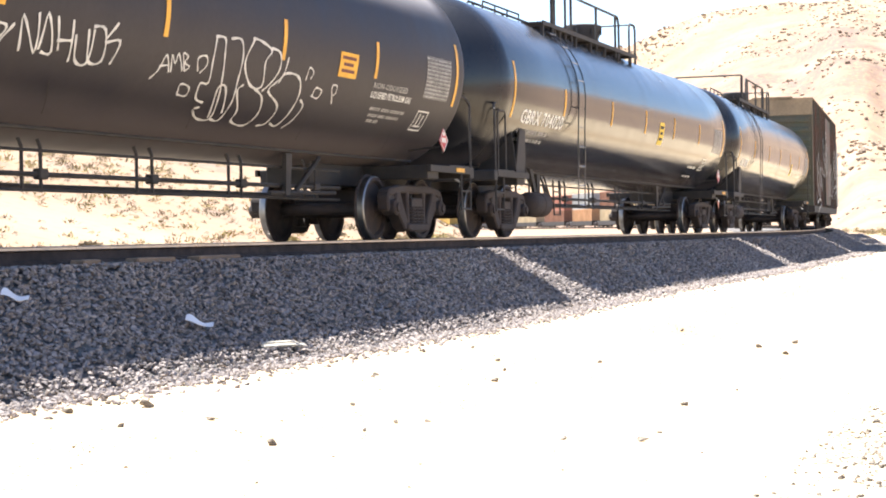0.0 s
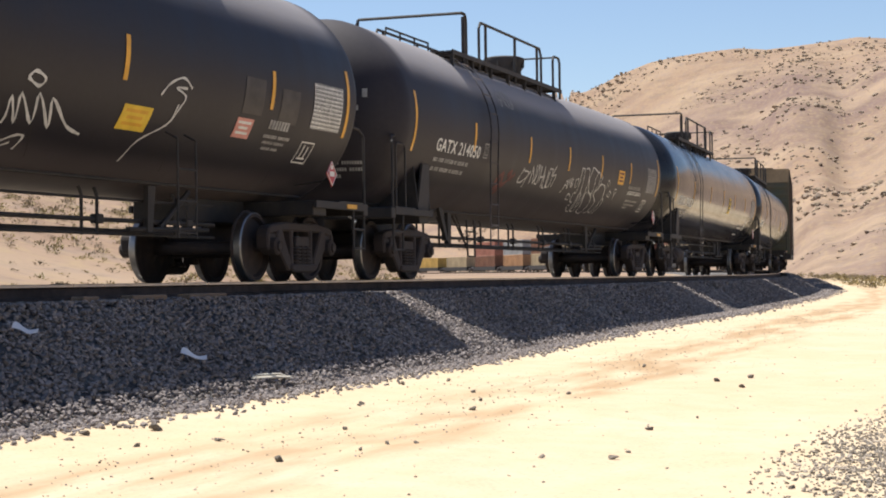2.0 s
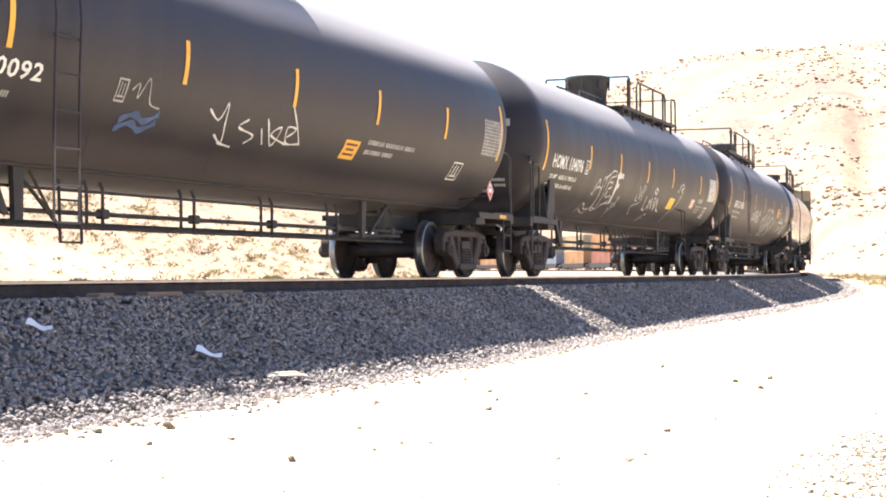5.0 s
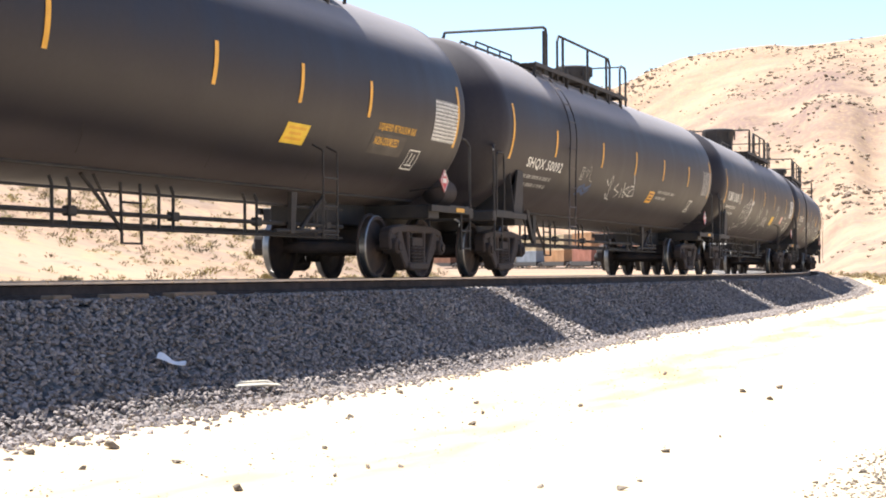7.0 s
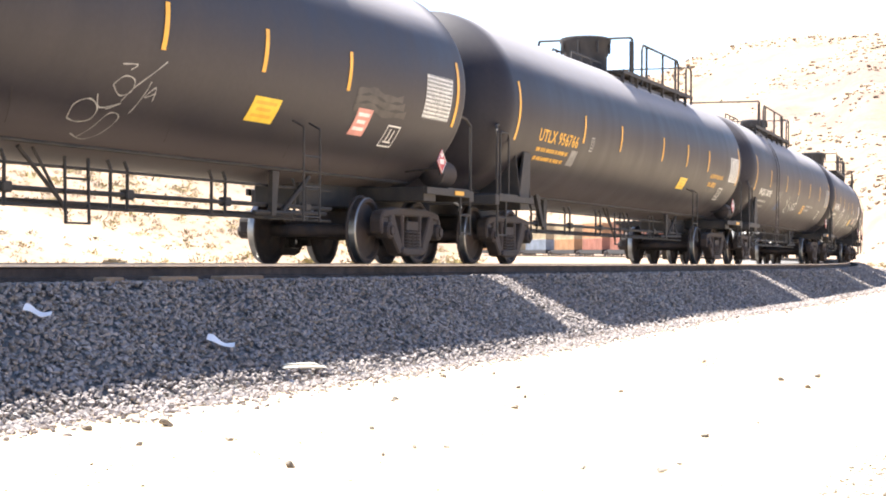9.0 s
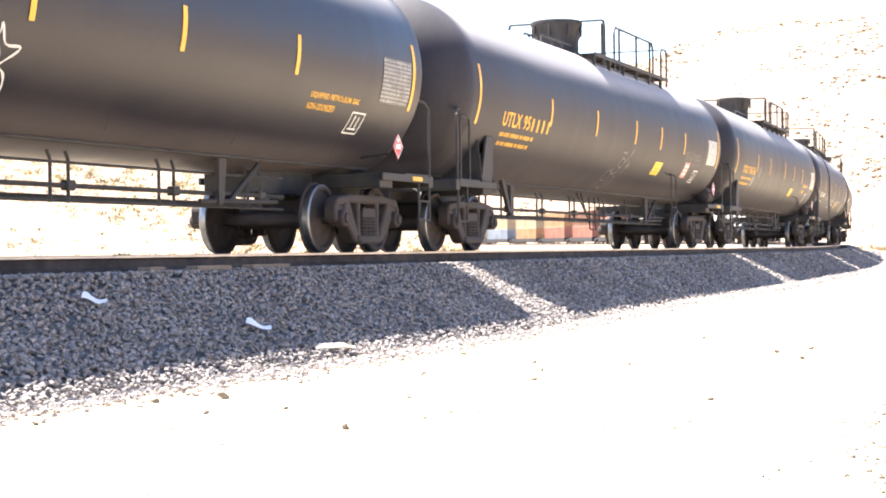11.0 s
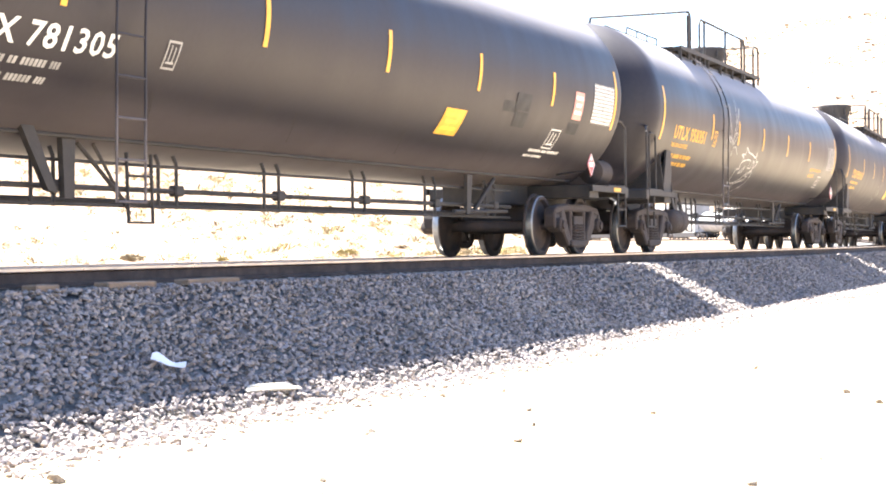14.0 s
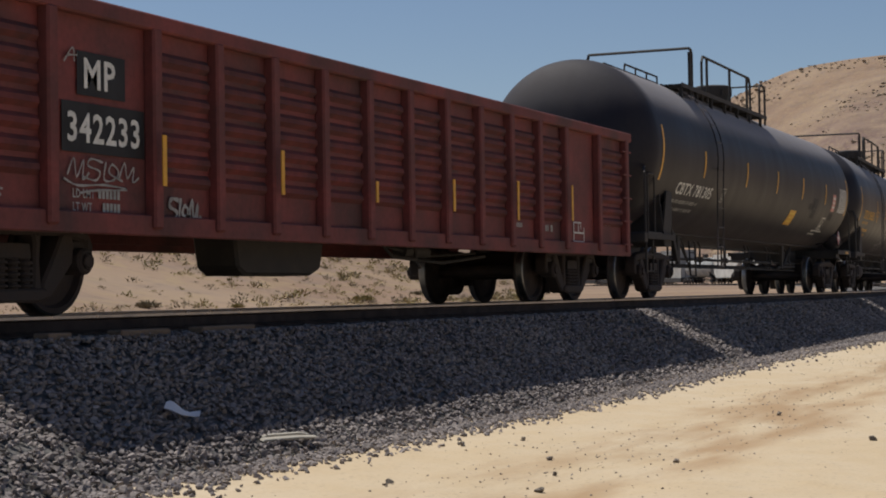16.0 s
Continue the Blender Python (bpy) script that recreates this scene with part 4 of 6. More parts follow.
            st.rod((xe - 0.42 * g, y, 0.42), (xe - 0.42 * g, y, 1.0), 0.018, 6)
            part("sill_step", st, M_FRAME, car, "black sill step")
    un = Shape().pipe([(h - 0.3, -1.05, 0.93), (h - 0.15, -1.1, 0.86), (h - 0.5, -1.2, 0.8)], 0.016, 6)
    part("uncoupling_lever", un, M_GREY, car, "pale bent uncoupling lever")
    part("deck_reflector", Shape().box(h - 1.25, h - 0.9, -1.434, -1.426, 1.0, 1.06), M_YELLOW, car, "dirty yellow reflector on the deck edge", smooth=False)
    # brake gear on the rear deck
    bk = Shape().rod((-h + 0.62, 0.95, 1.1), (-h + 0.62, 0.95, 2.15), 0.03, 8)
    bk.lathe([(-0.03, 0.25), (0.0, 0.28), (0.03, 0.25)], "X", 20, at=(-h + 0.52, 0.75, 1.75))
    bk.box(-h + 0.55, -h + 0.75, 0.65, 1.0, 1.5, 1.95)
    part("hand_brake", bk, M_FRAME, car, "black hand brake wheel and housing")
    # walkways beside the manway housing, low on the crown, with their rails
    back, r0, r1, w0, w1, dm, rm, tall = (-5.0, -4.1, 0.0, -5.7, 1.45, 0.7, 0.4, 0.0) if kind == "A" else (0.0, 0.9, 4.2, -0.7, 5.5, 0.1, 0.5, 0.12)
    dome = Shape().lathe([(3.95, rm * 0.9), (4.3, rm * 0.9), (4.42 + tall, rm), (4.5 + tall, rm * 1.08), (4.57 + tall, rm * 1.06), (4.6 + tall, rm * 0.9), (4.61 + tall, 0.0)], "Z", 24, at=(dm, 0, 0))
    housing = part("manway_housing", dome, M_FRAME, car, "round black manway housing")
    for k in range(8):
        c, q = rm * 1.04 * math.cos(k * .785), rm * 1.04 * math.sin(k * .785)
        part("bolt", Shape().rod((dm + c, q, 4.36), (dm + c, q, 4.5 + tall), 0.025, 6), M_FRAME, housing)
    for g in (-1, 1):
        pl = Shape()
        for k in range(3):
            y = g * (0.7 + k * 0.13)
            pl.box(w0, w1, y - 0.055, y + 0.055, 3.9, 3.93)
        for y in (0.63, 1.03):
            pl.box(w0, w1, g * y - 0.01, g * y + 0.01, 3.87, 3.95)
        for x in np.arange(w0 + 0.1, w1, 1.1):
            pl.box(x - 0.02, x + 0.02, min(g * 0.62, g * 1.03), max(g * 0.62, g * 1.03), 3.85, 3.9)
            pl.prism([(x - 0.025, 3.6), (x + 0.025, 3.6), (x + 0.025, 3.9), (x - 0.025, 3.9)], min(g * 0.96, g * 1.02), max(g * 0.96, g * 1.02))
        part("walkway", pl, M_FRAME, car, "black grating walkway on the crown", smooth=False)
        y, top = g * 1.0, 4.63
        side = Shape().pipe([(r0, y, 3.75), (r0, y, top - 0.12), (r0 + 0.1, y, top), (r1 - 0.12, y, top), (r1, y, top - 0.14), (r1, y, 3.75)], 0.026, 6)
        for x in (r0 + 0.4, r0 + 0.55 * (r1 - r0), r1 - 0.3):
            side.rod((x, y, 3.75), (x, y, top), 0.028, 6)
        part("side_rail", side, M_FRAME, car, "black tubular side handrail")
        part("end_hoop", Shape().pipe([(w1 - 0.55, y, 3.75), (w1 - 0.55, y, top - 0.13), (w1 - 0.47, y, top - 0.03), (w1 - 0.1, y, top - 0.03), (w1 - 0.02, y, top - 0.12), (w1 - 0.02, y, 3.75)], 0.026, 6), M_FRAME, car, "black bent pipe hoop")
        part("rail_post", Shape().rod((back, y, 3.75), (back, y, 4.6), 0.034, 6), M_FRAME, car)
        grab = Shape().pipe([(back - 2.4, g * 0.45, 4.0), (back - 2.36, g * 0.45, 4.13), (back - 0.3, g * 0.45, 4.13)], 0.018, 6)
        for x in (back - 1.7, back - 1.0, back - 0.3):
            grab.rod((x, g * 0.45, 3.97), (x, g * 0.45, 4.13), 0.016, 6)
        part("crown_grab_rail", grab, M_FRAME, car, "low black grab rail along the crown")
    part("cross_rail", Shape().pipe([(back + 0.16, -1.0, 3.75), (back + 0.16, -1.0, 4.55), (back + 0.1, -1.0, 4.65), (back, -0.98, 4.67), (back, 0.98, 4.67), (back, 1.0, 4.55)], 0.028, 6), M_FRAME, car, "black pipe rail across the tank")
    part("cross_rail", Shape().rod((w1 - 0.3, -1.0, 4.6), (w1 - 0.3, 1.0, 4.6), 0.02, 6), M_FRAME, car)
    if ladder:
        lx = ladder_x if kind == "A" else h - 6.0
        ld = Shape()
        for dx in (-0.22, 0.22):
            pts = [(lx + dx, -math.cos(a) * 1.585, Z_TANK + math.sin(a) * 1.585) for a in np.linspace(1.05, 0.0, 8)] + [(lx + dx, -1.56, 2.0), (lx + dx, -1.54, 0.55)]
            ld.pipe(pts if kind == "A" else [(lx + dx, -1.3, 1.7), (lx + dx, -1.45, 1.62), (lx + dx, -1.45, 0.5)], 0.013, 6)
        skin = paint if kind == "A" else M_FRAME
        stiles = part("ladder", ld, skin, car, "black steel side ladder")
        yl = -1.555 if kind == "A" else -1.45
        rungs = [(yl, z) for z in np.arange(0.56, 2.5 if kind == "A" else 1.5, 0.36)]
        if kind == "A":
            rungs += [(-math.cos(a) * 1.585, Z_TANK + math.sin(a) * 1.585) for a in (0.2, 0.42, 0.64, 0.86)]
        for y, z in rungs:
            part("rung", Shape().rod((lx - 0.22, y, z), (lx + 0.22, y, z), 0.012, 6), skin, stiles)
    # pipes and guard rails slung under the belly
    x0, x1 = -h + 3.6, h - 3.6
    for y, z, r in ((-0.55, 0.97, 0.018), (-0.55, 0.73, 0.03), (-0.55, 0.57, 0.018)):
        part("under_rail", Shape().rod((x0, y, z), (x1, y, z), r, 6), M_FRAME, car, "dark pipe rail slung under the tank")
    part("train_line", Shape().rod((x0, -0.2, 0.62), (x1, -0.2, 0.62), 0.035, 8), M_FRAME, car, "dark air line pipe")
    for x in (-6.3, -5.15, -3.1, -0.98, 1.2, 3.35, 5.5):
        for dx in (0, 0.33):
            part("hanger", Shape().pipe([(x + dx, -0.55, 0.55), (x + dx, -0.55, 1.0), (x + dx - 0.03, -0.53, 1.09)], 0.02, 6), M_FRAME, car)
        part("pipe_clamp", bevelled(Shape().box(x + 0.25, x + 0.41, -0.6, -0.5, 0.68, 0.79).mesh("pipe_clamp", M_FRAME, False), 0.015), None, car)
    fx = 0.31 if kind == "B" else -3.7
    foot = Shape()
    for dx in (0, 0.42):
        foot.rod((fx + dx, -0.6, 0.4), (fx + dx, -0.58, 1.08), 0.018, 6)
    for z in (0.41, 0.62, 0.86):
        foot.rod((fx, -0.6, z), (fx + 0.42, -0.6, z), 0.014, 6)
    part("hanging_step", foot, M_FRAME, car, "short steel step hung under the tank")
    brace = Shape().rod((fx - 0.05, -0.58, 0.62), (fx - 0.75, -0.55, 1.14), 0.022, 6)
    brace.rod((fx + 0.05, -0.58, 0.5), (fx - 0.5, -0.55, 1.14), 0.018, 6)
    part("step_brace", brace, M_FRAME, car)
    if reservoir:
        tk = Shape().lathe([(-0.58, 0.0), (-0.57, 0.1), (-0.5, 0.19), (-0.4, 0.225), (0.4, 0.225), (0.5, 0.19), (0.57, 0.1), (0.58, 0.0)], "X", 24, at=(-5.78, -0.85, 0.58))
        tk.lathe([(-0.02, 0.225), (0.0, 0.235), (0.02, 0.225)], "X", 24, at=(-5.78, -0.85, 0.58))
        part("brake_reservoir", tk, M_TRUCK, car, "dark rounded brake reservoir")
        part("reservoir_pipe", Shape().pipe([(-5.2, -0.85, 0.58), (-4.95, -0.85, 0.52), (-4.8, -0.8, 0.62), (-4.78, -0.7, 0.98)], 0.022, 6), M_FRAME, car)
    for lever in (Shape().prism([(-h + 4.9, 0.68), (-h + 5.04, 0.66), (-h + 4.7, 1.24), (-h + 4.52, 1.24)], -0.74, -0.68),
                  Shape().prism([(-h + 5.25, 0.62), (-h + 5.4, 0.62), (-h + 5.42, 1.2), (-h + 5.22, 1.2)], -0.66, -0.6),
                  Shape().prism([(h - 5.5, 0.6), (h - 5.38, 0.6), (h - 5.3, 1.15), (h - 5.48, 1.15)], -0.66, -0.6),
                  Shape().rod((h - 5.1, -0.6, 0.66), (h - 4.4, -0.62, 1.12), 0.035, 6), Shape().rod((h - 5.9, -0.62, 0.63), (h - 3.9, -0.62, 0.66), 0.028, 6)):
        part("brake_lever", lever, M_FRAME, car, smooth=False)
    if hood:
        hd = Shape().lathe([(-0.34, 0.0), (-0.33, 0.1), (-0.26, 0.2), (0.26, 0.2), (0.33, 0.1), (0.34, 0.0)], "X", 18, at=(h - 0.85, -1.0, 1.33))
        part("air_reservoir", hd, M_TRUCK, car, "small dark grey air reservoir on the deck")
    # reflectors
    for i, x in enumerate((-seam + 0.22, *marks, seam - 0.22)):
        r = Shape()
        z0, z1 = (1.98, 2.9) if i in (0, len(marks) + 1) else (2.16, 2.64)
        patch(r, x - 0.045, x + 0.045, arc_of(z0), arc_of(z1))
        part("reflector_strip", r, M_YELLOW, tank, "yellow reflector strip", smooth=False)
    return car, tank


def at_z(z):
    return arc_of(z)


def mark(tank, x, code, paint, small=True, width=2.45, height=0.25, z=1.92):
    """The car's mark and the lines below it."""
    letters(tank, code, x, at_z(z), height, width, paint)
    if small:
        bars(tank, ((x + 0.05, at_z(z) - 0.17, 0.07, (.2, .25, .45, .12, .34, .14)), (x + 0.1, at_z(z) - 0.33, 0.07, (.14, .2, .42, .12, .34, .14))), M_FADED if paint is M_WHITE else paint)


def end_prints(tank, x, faded=False):
    """The inspection table by the front seam, and the stencilled box at x."""
    table(tank, 7.65, at_z(2.03), 0.95, 0.6, M_FADED if faded else M_WHITE)
    frame_mark(tank, x, at_z(1.58), 0.42, 0.33, M_WHITE)


def head_print(tank, L, paint):
    """Small print on the rear head."""
    def on_head(x, v, lift=0.006):
        k = min(0.999, (x * x + (v - Z_TANK) ** 2) / R_TANK ** 2)
        return (-L / 2 + 1.13 - (0.75 + lift) * math.sqrt(1 - k) - lift, -x, v)
    bars(tank, ((0.55, 2.75, 0.13, (.1, .1, .1)), (0.6, 2.55, 0.08, (.12, .12)), (0.35, 1.75, 0.05, (.2, .3)), (0.35, 1.65, 0.05, (.3, .2)), (0.35, 1.55, 0.05, (.2,))), paint, on_head)


def sign(tank, x, z, w, h, m, print_m, skew=0.0):
    sh = Shape()
    patch(sh, x, x + w, at_z(z), at_z(z) + h, 0.006, skew)
    s = part("sign_panel", sh, m, tank, "small painted sign panel", smooth=False)
    sh = Shape()
    for k, (a, b) in enumerate(((.12, .8), (.2, .6), (.1, .85))):
        v = at_z(z) + h * (0.2 + 0.26 * k)
        patch(sh, x + w * a, x + w * (a + b * 0.9), v, v + h * 0.13, 0.009)
    part("sign_print", sh, print_m, s, smooth=False)


def spray(tank, strokes, x, z, kx, kz, material=None, width=0.035, name="graffiti"):
    """Sprayed lines; strokes in a unit box, put at x, z."""
    sh = Shape()
    v = at_z(z)
    for st in strokes:
        ribbon(sh, [(x + a * kx, v + b * kz) for a, b in st], width)
    part(name, sh, material or M_SPRAY, tank, "white sprayed graffiti lines", smooth=False)


def loops(seed, n, tall=1.0):
    """A tangle of quick sprayed zigzags, loops and a trailing flourish."""
    rnd = random.Random(seed)
    j = lambda a: a + rnd.uniform(-0.09, 0.09)
    out = []
    w = 1.25 / n
    for i in range(n):
        x = i / n - 0.03
        if (i + seed) % 3 == 0:
            out.append([(x, j(.25)), (x + w * .3, j(.9) * tall), (x + w * .42, j(.2)), (x + w * .75, j(.8) * tall), (x + w * .7, j(.1)), (x + w, j(.35))])
        elif (i + seed) % 3 == 1:
            out.append([(x + w * .85, j(.75) * tall), (x + w * .3, j(.95) * tall), (x + w * .15, j(.55)), (x + w * .7, j(.4)), (x + w * .5, j(.05)), (x - w * .1, j(.15))])
        else:
            out.append([(x + w * .2, j(.85) * tall), (x + w * .1, j(.15)), (x + w * .55, j(.05)), (x + w * .8, j(.5)), (x + w * .5, j(.7) * tall), (x + w * .35, j(.35)), (x + w, j(.2))])
    if seed % 3 == 0:
        out.append([(-.08, .05), (.12, -.2), (.5, -.1), (.85, -.22), (.4, -.34), (.15, -.5)])
    if seed % 4 == 1:
        out.append([(.62 + .1 * math.cos(a), 1.12 * tall + .08 * math.sin(a)) for a in np.linspace(0, 6.6, 7)])
    return out


FLEET = []   # (object, place of its middle at the start, half the distance of its trucks)


def put(car, rear, L):
    FLEET.append((car, rear + L / 2, L / 2 - 2.04))


# sprayed drawings, in a unit box
TAG_LONG = [[(.07, .72), (.00, .34), (.01, .19), (.09, .19), (.18, .38), (.20, .60), (.09, .61)], [(.25, .65), (.19, .31), (.18, .00)], [(.33, .19), (.29, .82), (.43, .20), (.39, .91)], [(.45, .27), (.45, .93), (.54, .27), (.47, .24)], [(.52, .91), (.58, .31)], [(.55, .49), (.65, .53)], [(.63, .90), (.68, .14)], [(.67, .65), (.72, .19), (.81, .16), (.79, .80)], [(.75, .79), (.81, .22), (.91, .25), (.87, .83), (.78, .85)], [(.96, 1), (.89, .62), (1, .68), (.98, .21)]]
TAG_SMALL = [[(.00, .28), (.09, .50), (.15, .87), (.30, .50)], [(.08, .60), (.26, .66)], [(.34, .50), (.25, .89), (.36, .71), (.37, .94), (.55, .57)], [(.59, .58), (.46, .96), (.57, .91), (.54, .77), (.66, .69), (.59, .58)], [(.86, .62), (.78, .91), (.93, 1), (1, .81), (.91, .59)], [(.68, .01), (.64, .27), (.84, .22), (.86, .00), (.68, .01)]]
SPOTS = [[(.00, .60), (.02, 1), (.16, .89), (.12, .67)], [(.34, .15), (.36, .43), (.55, .37), (.51, .11), (.31, .17)], [(1, .00), (.81, .55), (.94, .61), (.98, .39), (.93, .28)]]
BUBBLE_A = [[(.02, .94), (.03, .69), (.06, .46), (.00, .44), (.03, .27), (.11, .23)], [(.01, .94), (.09, .94), (.11, .80), (.15, .56), (.21, .30), (.26, .04), (.16, .02), (.07, .13), (.11, .17)], [(.14, .95), (.23, .96), (.27, .80), (.29, .55), (.32, .39), (.34, .25), (.34, .03), (.26, .04)], [(.35, 1), (.30, .74), (.41, .51), (.52, .51), (.48, .78), (.52, .91), (.41, .99), (.33, 1.00)], [(.51, .94), (.60, .91), (.63, .74), (.59, .57), (.54, .46)]]
BUBBLE_B = [[(.36, .50), (.33, .42), (.43, .19), (.45, .04), (.59, .00), (.63, .18), (.57, .39), (.46, .48)], [(.69, .88), (.68, .68), (.64, .59), (.60, .47), (.76, .31), (.77, .07), (.70, .02)], [(.66, .58), (.70, .70), (.83, .69), (.90, .52), (.91, .26), (.88, .05), (.80, .08)], [(.94, .43), (1, .35), (.99, .15), (.95, .03)], [(.24, .05), (.16, .40), (.22, .44), (.32, .13)]]
OUTLINE_TAG_A = [[(.00, .00), (.01, .21), (.09, .24), (.24, .12), (.38, .12), (.51, .18), (.72, .15), (.80, .28), (1, .33)], [(.08, .09), (.37, .00), (.46, .19), (.43, .46), (.37, .62), (.20, .62), (.15, .55), (.13, .45), (.09, .54), (.17, .79), (.24, .69), (.23, .60)], [(.40, .56), (.37, .81), (.46, .84), (.48, .64)]]
OUTLINE_TAG_B = [[(.46, .84), (.55, .90), (.59, .78), (.62, .45), (.65, .24), (.63, .11), (.52, .16), (.40, .56)], [(.55, .90), (.69, .99), (.85, 1), (.85, .91), (.67, .86), (.67, .76), (.78, .78), (.80, .67), (.69, .62), (.76, .45), (.93, .50), (.98, .39), (.81, .27)]]
SOLID_BAR = [[(.00, 1), (.15, .60), (.47, .00)], [(.06, .96), (1, .95)], [(.12, .63), (.65, .61)]]
SCRAWL = [[(.00, .60), (.02, .46), (.42, .45), (.33, .33), (.67, .00)], [(.01, .74), (.57, .49), (.40, .73), (.73, .58), (.52, .80), (1, .56)], [(.42, .93), (.56, 1), (.78, .92), (.66, .85), (.41, .91)]]
SCRAWL_TALL = [[(.00, .58), (.07, .69), (.13, .53), (.40, .49)], [(.09, .96), (.59, .56), (.50, .83), (.90, .55)], [(1, .59), (.85, .43), (.21, .33), (.09, .23), (.65, .00)], [(.65, .89), (.71, 1), (.91, .94), (.87, .83), (.64, .88)], [(.87, .83), (.86, .64)]]
SCRAWL_BOLD = [[(.00, .75), (.10, .42), (.27, .40), (.24, .70), (.37, .41), (.31, .75), (.51, .43), (.46, .78), (.68, .40), (.59, .75), (.82, .47), (1, .38)], [(.32, .92), (.37, 1), (.47, .94), (.43, .85), (.32, .92)], [(.34, .11), (.44, .25), (.53, .26), (.53, .07)], [(.31, .00), (.46, .16)]]
SWIRL = [[(.00, .00), (.05, .28), (.58, .50), (.77, .69), (.86, .82), (.53, .89), (.86, .90)], [(.13, .79), (.33, .92), (.71, 1), (1, .91)], [(.71, .73), (.66, .55)]]
SPIKES_A = [[(.12, .69), (.13, .82), (.00, .87), (.17, .89), (.16, 1), (.31, .93), (.55, .90), (.76, .86), (.78, .95), (.85, .80), (.99, .79), (.87, .65), (.80, .56)], [(.12, .69), (.17, .76), (.39, .80), (.56, .79), (.57, .67), (.71, .67), (.70, .79), (.81, .76), (.83, .66), (.79, .58)], [(.12, .69), (.18, .62), (.04, .60), (.09, .39), (.17, .32), (.41, .34), (.57, .44), (.72, .59)]]
SPIKES_B = [[(.58, .36), (.79, .44), (.85, .49), (.71, .52), (.79, .58), (.88, .61), (.96, .54), (1, .36), (.88, .22)], [(.58, .36), (.46, .30), (.59, .17), (.60, .00), (.79, .16), (.87, .23)], [(.25, .54), (.40, .58), (.42, .69), (.37, .64), (.32, .61), (.26, .56)]]
SCRIBBLE = [[(.20, .89), (.21, .54), (.44, .23), (.74, 1), (.49, .27), (.94, .86), (.57, .49), (.44, .17), (.76, .39), (.52, .39)], [(.58, .00), (.59, .13), (.74, .16), (1, .04)], [(.00, .19), (.14, .32), (.58, .21)], [(.22, .86), (.10, .35), (.34, .22)]]
CURLS = [[(.05, .26), (.00, .43), (.15, .51), (.33, .42), (.35, .28), (.21, .23), (.05, .26)], [(.34, .69), (.44, .79), (.60, .77), (.63, .65), (.50, .59), (.34, .69)], [(.29, .07), (.52, .00), (.67, .12), (.70, .35), (.53, .38), (.47, .15), (.42, .02)], [(.21, .57), (.35, .43), (.59, .51), (.44, .42)], [(.57, .53), (.66, .71), (.97, 1)], [(.35, .90), (.56, .92), (.49, .86)], [(1, .58), (.95, .73), (.86, .61), (.99, .67)], [(.79, .41), (.83, .61), (.85, .78)]]
WORD_TAG = [[(.00, .68), (.11, .50), (.15, .84), (.18, .47), (.23, .06), (.13, .21)], [(.20, .05), (.34, .00)], [(.39, .61), (.32, .43), (.49, .31), (.44, .12)], [(.54, .48), (.62, .16)], [(.57, .69), (.71, .15), (.74, .57), (.66, .38), (.86, .23)], [(.83, .39), (.90, .58), (.80, .59), (.85, .26), (.99, .29)], [(.80, 1), (1, .26)]]
HOOK_TAG = [[(.00, .50), (.18, .76), (.22, .24), (.45, 1), (.63, .16), (1, .00)]]


